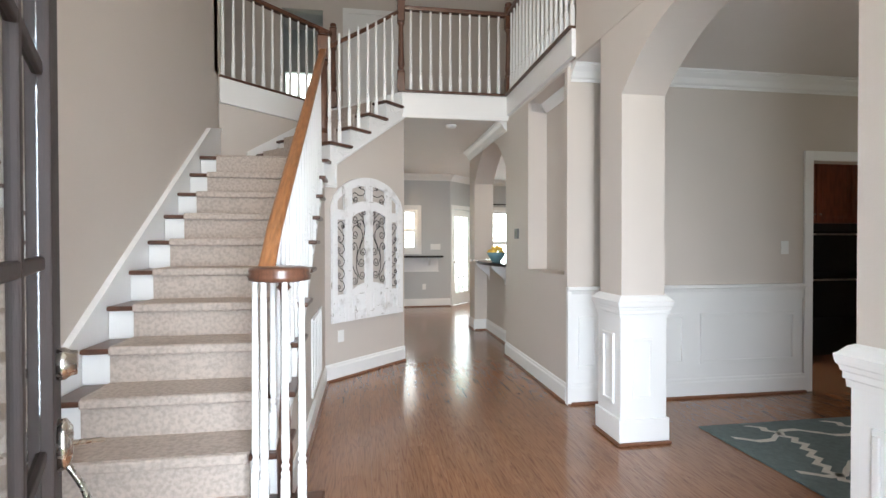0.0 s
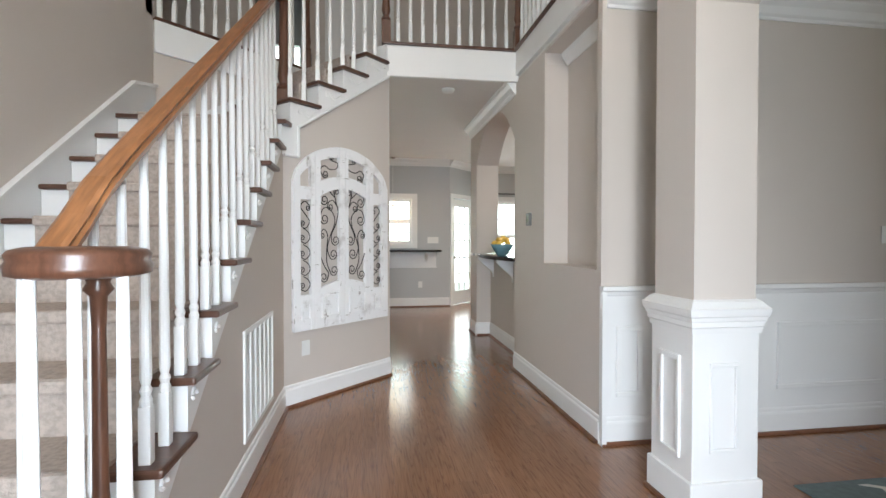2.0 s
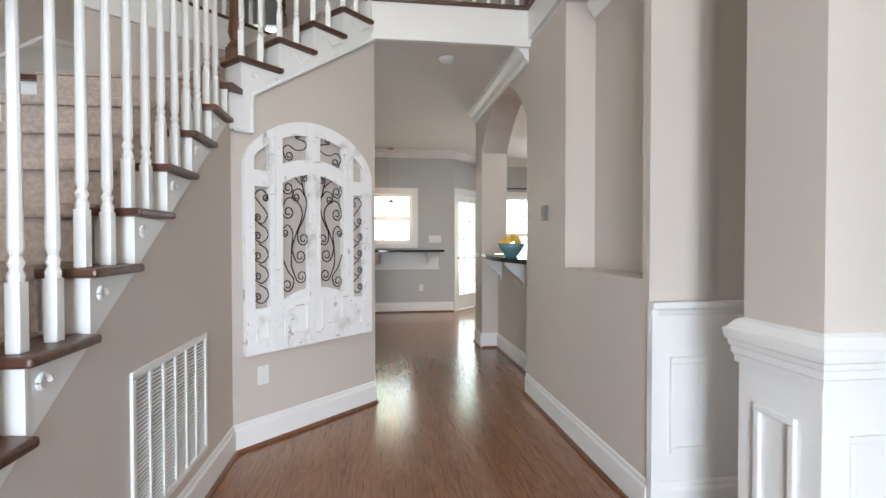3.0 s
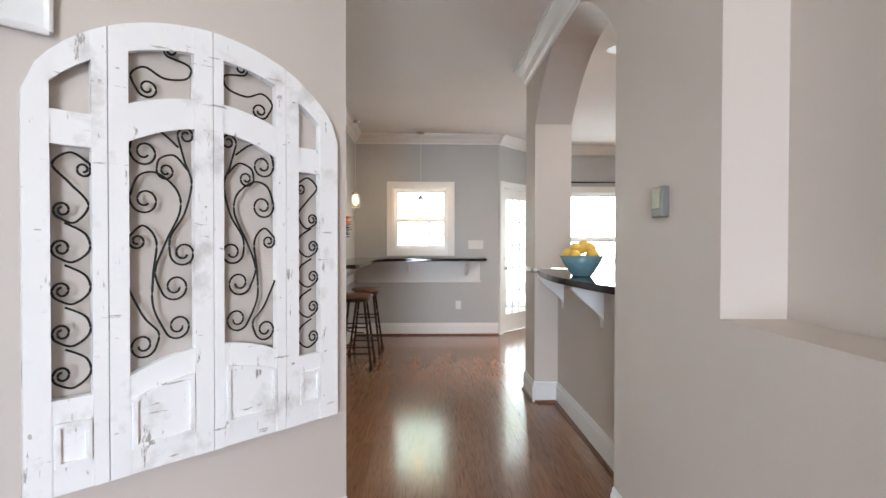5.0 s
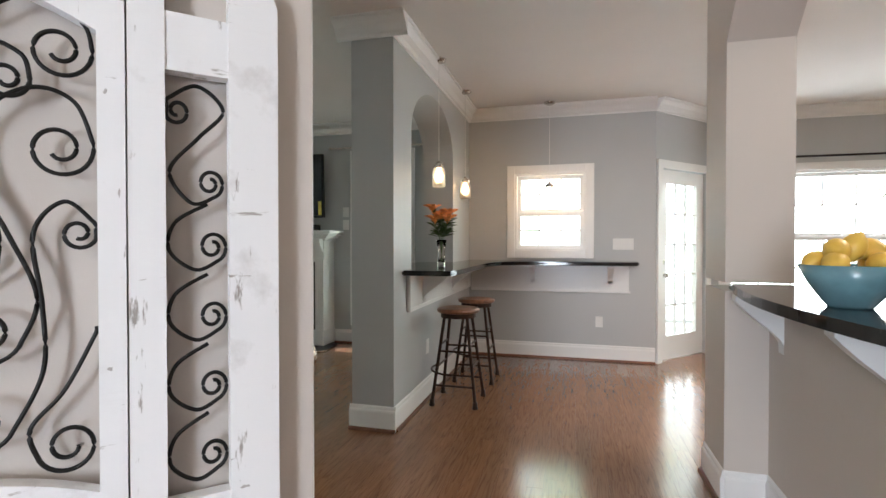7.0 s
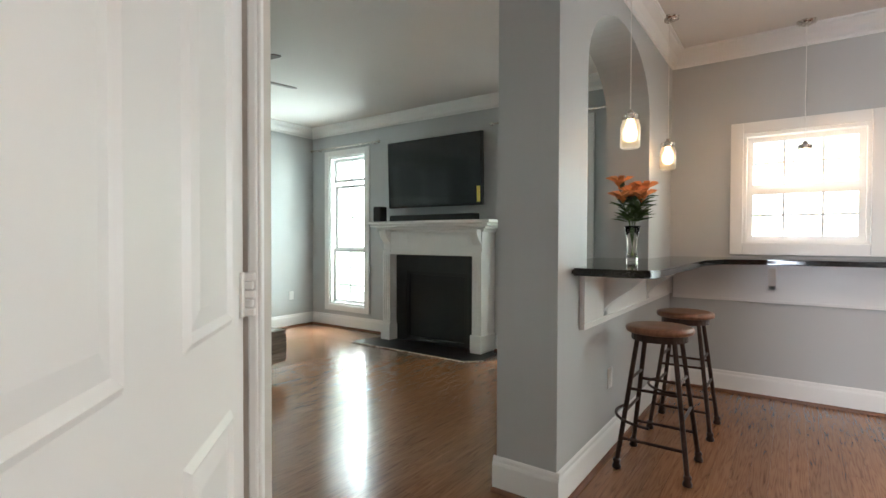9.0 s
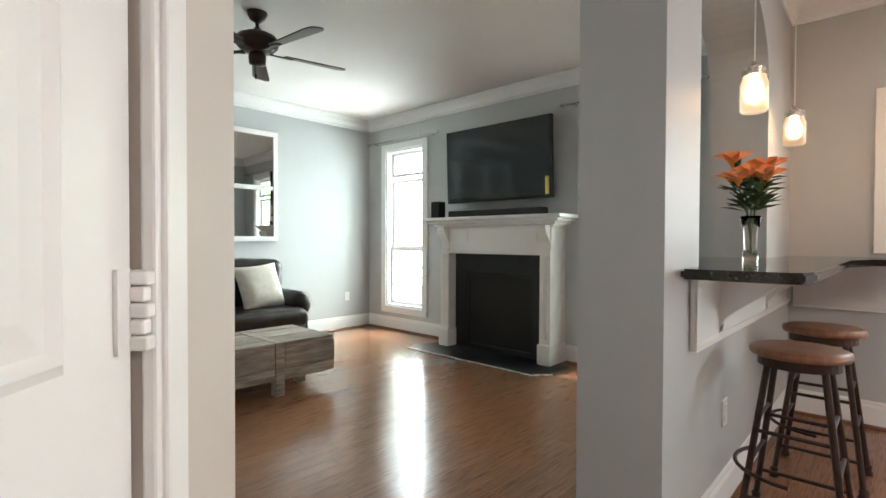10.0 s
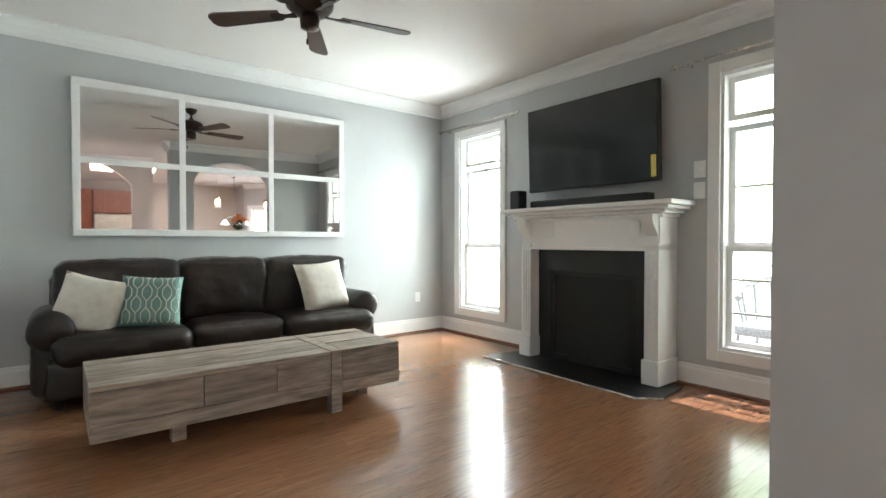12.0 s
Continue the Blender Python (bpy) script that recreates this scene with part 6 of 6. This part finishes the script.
def cabinet(name, x0, x1, y0, y1, z0, z1, cols, face, label, glass=False):
    """A wall of cherry doors; face is -1 for a front to the south or the west."""
    c = thing(name, ((x0 + x1) / 2, (y0 + y1) / 2, z0), label, "cabinet")
    part("body", box(B(), x0, x1, y0, y1, z0, z1, 0.003), CHERRY, c)
    west = face == "west"
    a0, a1 = (y0, y1) if west else (x0, x1)
    for k in range(cols):
        u0, u1 = a0 + (a1 - a0) * k / cols + 0.01, a0 + (a1 - a0) * (k + 1) / cols - 0.01
        m = (run_frame((x0, 1), (x0, 0))[0] if west else run_frame((0, y0), (1, y0))[0])
        if west:
            u0, u1 = 1 - u1, 1 - u0
        d = part("door", box(B(), u0, u1, -0.02, -0.001, z0 + 0.01, z1 - 0.01, 0.004, m=m), CHERRY, c)
        bm = B()
        frame_panel(bm, m @ Matrix.Translation((0, -0.02, 0)), u0 + 0.045, u1 - 0.045, z0 + 0.06, z1 - 0.06, 0.02, 0.006)
        part("panel_moulding", bm, CHERRY, d)
        part("knob", lathe(B(), [(0.006, 0), (0.012, 0.015), (0.01, 0.022)], m @ Matrix.Translation((u0 + 0.03 if k % 2 else u1 - 0.03, -0.02, z0 + 0.1)) @ Matrix.Rotation(radians(90), 4, "X"), 10), STEEL, d)


cabinet("wall_cabinet", 5.0, 6.4, 5.0, 5.6, 1.55, 2.4, 3, "south", "cherry wood cabinet doors above the ovens")
oven = thing("double_oven", (5.7, 5.0, 0), "black glass double wall oven with steel handles", "oven")
part("body", box(B(), 5.0, 6.4, 5.0, 5.6, 0.0, 1.548), BLACK, oven)
for z in (0.45, 0.98):
    d = part("door", box(B(), 5.05, 6.35, 4.975, 4.999, z, z + 0.48, 0.005), SCREEN, oven)
    part("handle", tube(B(), [(5.1, 4.95, z + 0.44), (6.3, 4.95, z + 0.44)], 0.012, 8), STEEL, d)
part("control_panel", box(B(), 5.05, 6.35, 4.98, 4.999, 1.47, 1.54), BLACK, oven)
cabinet("kitchen_cabinet", 6.1, 6.49, 6.6, 7.5, 1.85, 2.45, 3, "west", "cherry wood wall cabinet with paned doors above the fridge")
cabinet("tall_cabinet", 6.0, 6.49, 5.6, 6.58, 0.0, 2.45, 2, "west", "tall cherry wood pantry cabinet")
fr = thing("refrigerator", (6.2, 7.05, 0), "stainless steel french door refrigerator", "refrigerator")
part("body", box(B(), 5.85, 6.49, 6.62, 7.48, 0.01, 1.8, 0.01), STEEL, fr)
for y0, y1, h in ((6.625, 7.047, 7.01), (7.053, 7.475, 7.09)):
    d = part("door", box(B(), 5.82, 5.849, y0, y1, 0.6, 1.79, 0.008), STEEL, fr)
    part("handle", tube(B(), [(5.78, h, 0.8), (5.78, h, 1.6)], 0.012, 8), CHROME, d)
part("freezer_drawer", box(B(), 5.82, 5.849, 6.625, 7.475, 0.05, 0.59, 0.008), STEEL, fr)

# ---- deck outside ----
# Runs far past the railing as a pale reflector that brightens the windows.
bm = box(B(), -12.0, 12.0, 11.3, 18.0, -0.3, -0.12)
structure("deck", bm, DECK, "pale deck, widened to hide the lawn and reflect light")
dr = thing("deck_railing", (0, 13.4, -0.12), "white deck railing with thin pickets", "railing")
part("top_rail", box(B(), -3.0, 5.4, 13.38, 13.46, 0.78, 0.83), DECK, dr)
part("bottom_rail", box(B(), -3.0, 5.4, 13.4, 13.44, -0.05, 0.0), DECK, dr)
me = box(B(), -0.015, 0.015, -0.015, 0.015, 0, 0.78)
first = part("picket", me, DECK, dr)
first.location = (-2.95, 13.42, -0.0)
for k in range(1, 60):
    ob = new("picket", first.data)
    ob.parent = dr
    ob.matrix_parent_inverse = dr.matrix_basis.inverted()
    ob.location = (-2.95 + 0.14 * k, 13.42, 0.0)
for k in range(7):
    part("post", box(B(), -3.0 + 1.38 * k, -2.91 + 1.38 * k, 13.37, 13.47, -0.12, 0.9), DECK, dr)
dc = thing("patio_chair", (-1.48, 11.9, -0.12), "grey wicker patio armchair on the deck", "chair")
W = mat("grey_wicker", (0.33, 0.34, 0.36), 0.7, var=0.3, scale=60, bump=0.5, bscale=120)
part("seat", puffy(B(), -1.83, -1.23, 11.6, 12.2, 0.2, 0.32, 0.04, 0.01, 1, 5), W, dc)
pts = [(-1.53 + 0.34 * math.cos(a), 11.9 + 0.34 * math.sin(a), 0.62 + 0.12 * math.cos(a - 1.57)) for a in [radians(-50 + 14 * k) for k in range(20)]]
part("back_rim", tube(B(), pts, 0.03, 8), W, dc)
for k, (x, y, z) in enumerate(pts[::2]):
    part("back_stake", tube(B(), [(x, y, z), (-1.53 + (x + 1.53) * 0.8, 11.9 + (y - 11.9) * 0.8, 0.25)], 0.012, 6), W, dc)
for x in (-1.78, -1.28):
    for y in (11.65, 12.15):
        part("leg", tube(B(), [(x, y, 0.25), (x * 1.02, y, -0.12)], 0.018, 8), W, dc)

# ---- floors ----
bm = slab(B(), [(-4.9, 0.1), (6.6, 0.1), (6.6, 11.3), (-4.9, 11.3)], -0.2, -0.004)
floor = structure("floor", bm, SEAM, "glossy red-brown strip oak floor")
PW, GAP = 0.083, 0.0007
rng = random.Random(5)
lengths = (0.75, 1.0, 1.25, 1.5)


def plank_geometry(x0, x1, y0, y1):
    b = 0.0001
    v = [(x0, y0, -0.004), (x1, y0, -0.004), (x1, y1, -0.004), (x0, y1, -0.004), (x0, y0, -b), (x1, y0, -b), (x1, y1, -b), (x0, y1, -b),
         (x0 + b, y0 + b, 0), (x1 - b, y0 + b, 0), (x1 - b, y1 - b, 0), (x0 + b, y1 - b, 0)]
    f = [(8, 9, 10, 11)] + [(i, (i + 1) % 4, 4 + (i + 1) % 4, 4 + i) for i in range(4)] + [(4 + i, 4 + (i + 1) % 4, 8 + (i + 1) % 4, 8 + i) for i in range(4)]
    return v, f


shared = {}
for ln in lengths:
    me = bpy.data.meshes.new("plank")
    me.from_pydata(*[list(a) for a in (plank_geometry(GAP / 2, PW - GAP / 2, 0, ln - GAP)[0], [], plank_geometry(GAP / 2, PW - GAP / 2, 0, ln - GAP)[1])])
    me.materials.append(OAKFLOOR)
    shared[ln] = me
verts, faces, count = [], [], 0
col = 0
x = -4.75
while x < 6.5:
    y = 0.1 - rng.random() * 0.7
    while y < 11.2:
        ln = rng.choice(lengths)
        near = (0.15 < x < 1.95 and 2.2 < y < 10.0) or (-2.6 < x < 0.2 and 7.2 < y < 9.6)
        if near and count < 300:
            ob = new("plank", shared[ln])
            ob.location = (x, y, 0)
            ob.parent = floor
            count += 1
        else:
            v, f = plank_geometry(x + GAP / 2, x + PW - GAP / 2, max(y, -0.08), min(y + ln - GAP, 11.1))
            o = len(verts)
            verts += v
            faces += [tuple(o + k for k in q) for q in f]
        y += ln
    x += PW
me = bpy.data.meshes.new("far_planks")
me.from_pydata(verts, [], faces)
me.materials.append(OAKFLOOR)
rest = new("planks", me)
rest.parent = floor
tagged(rest, kind="stuff")
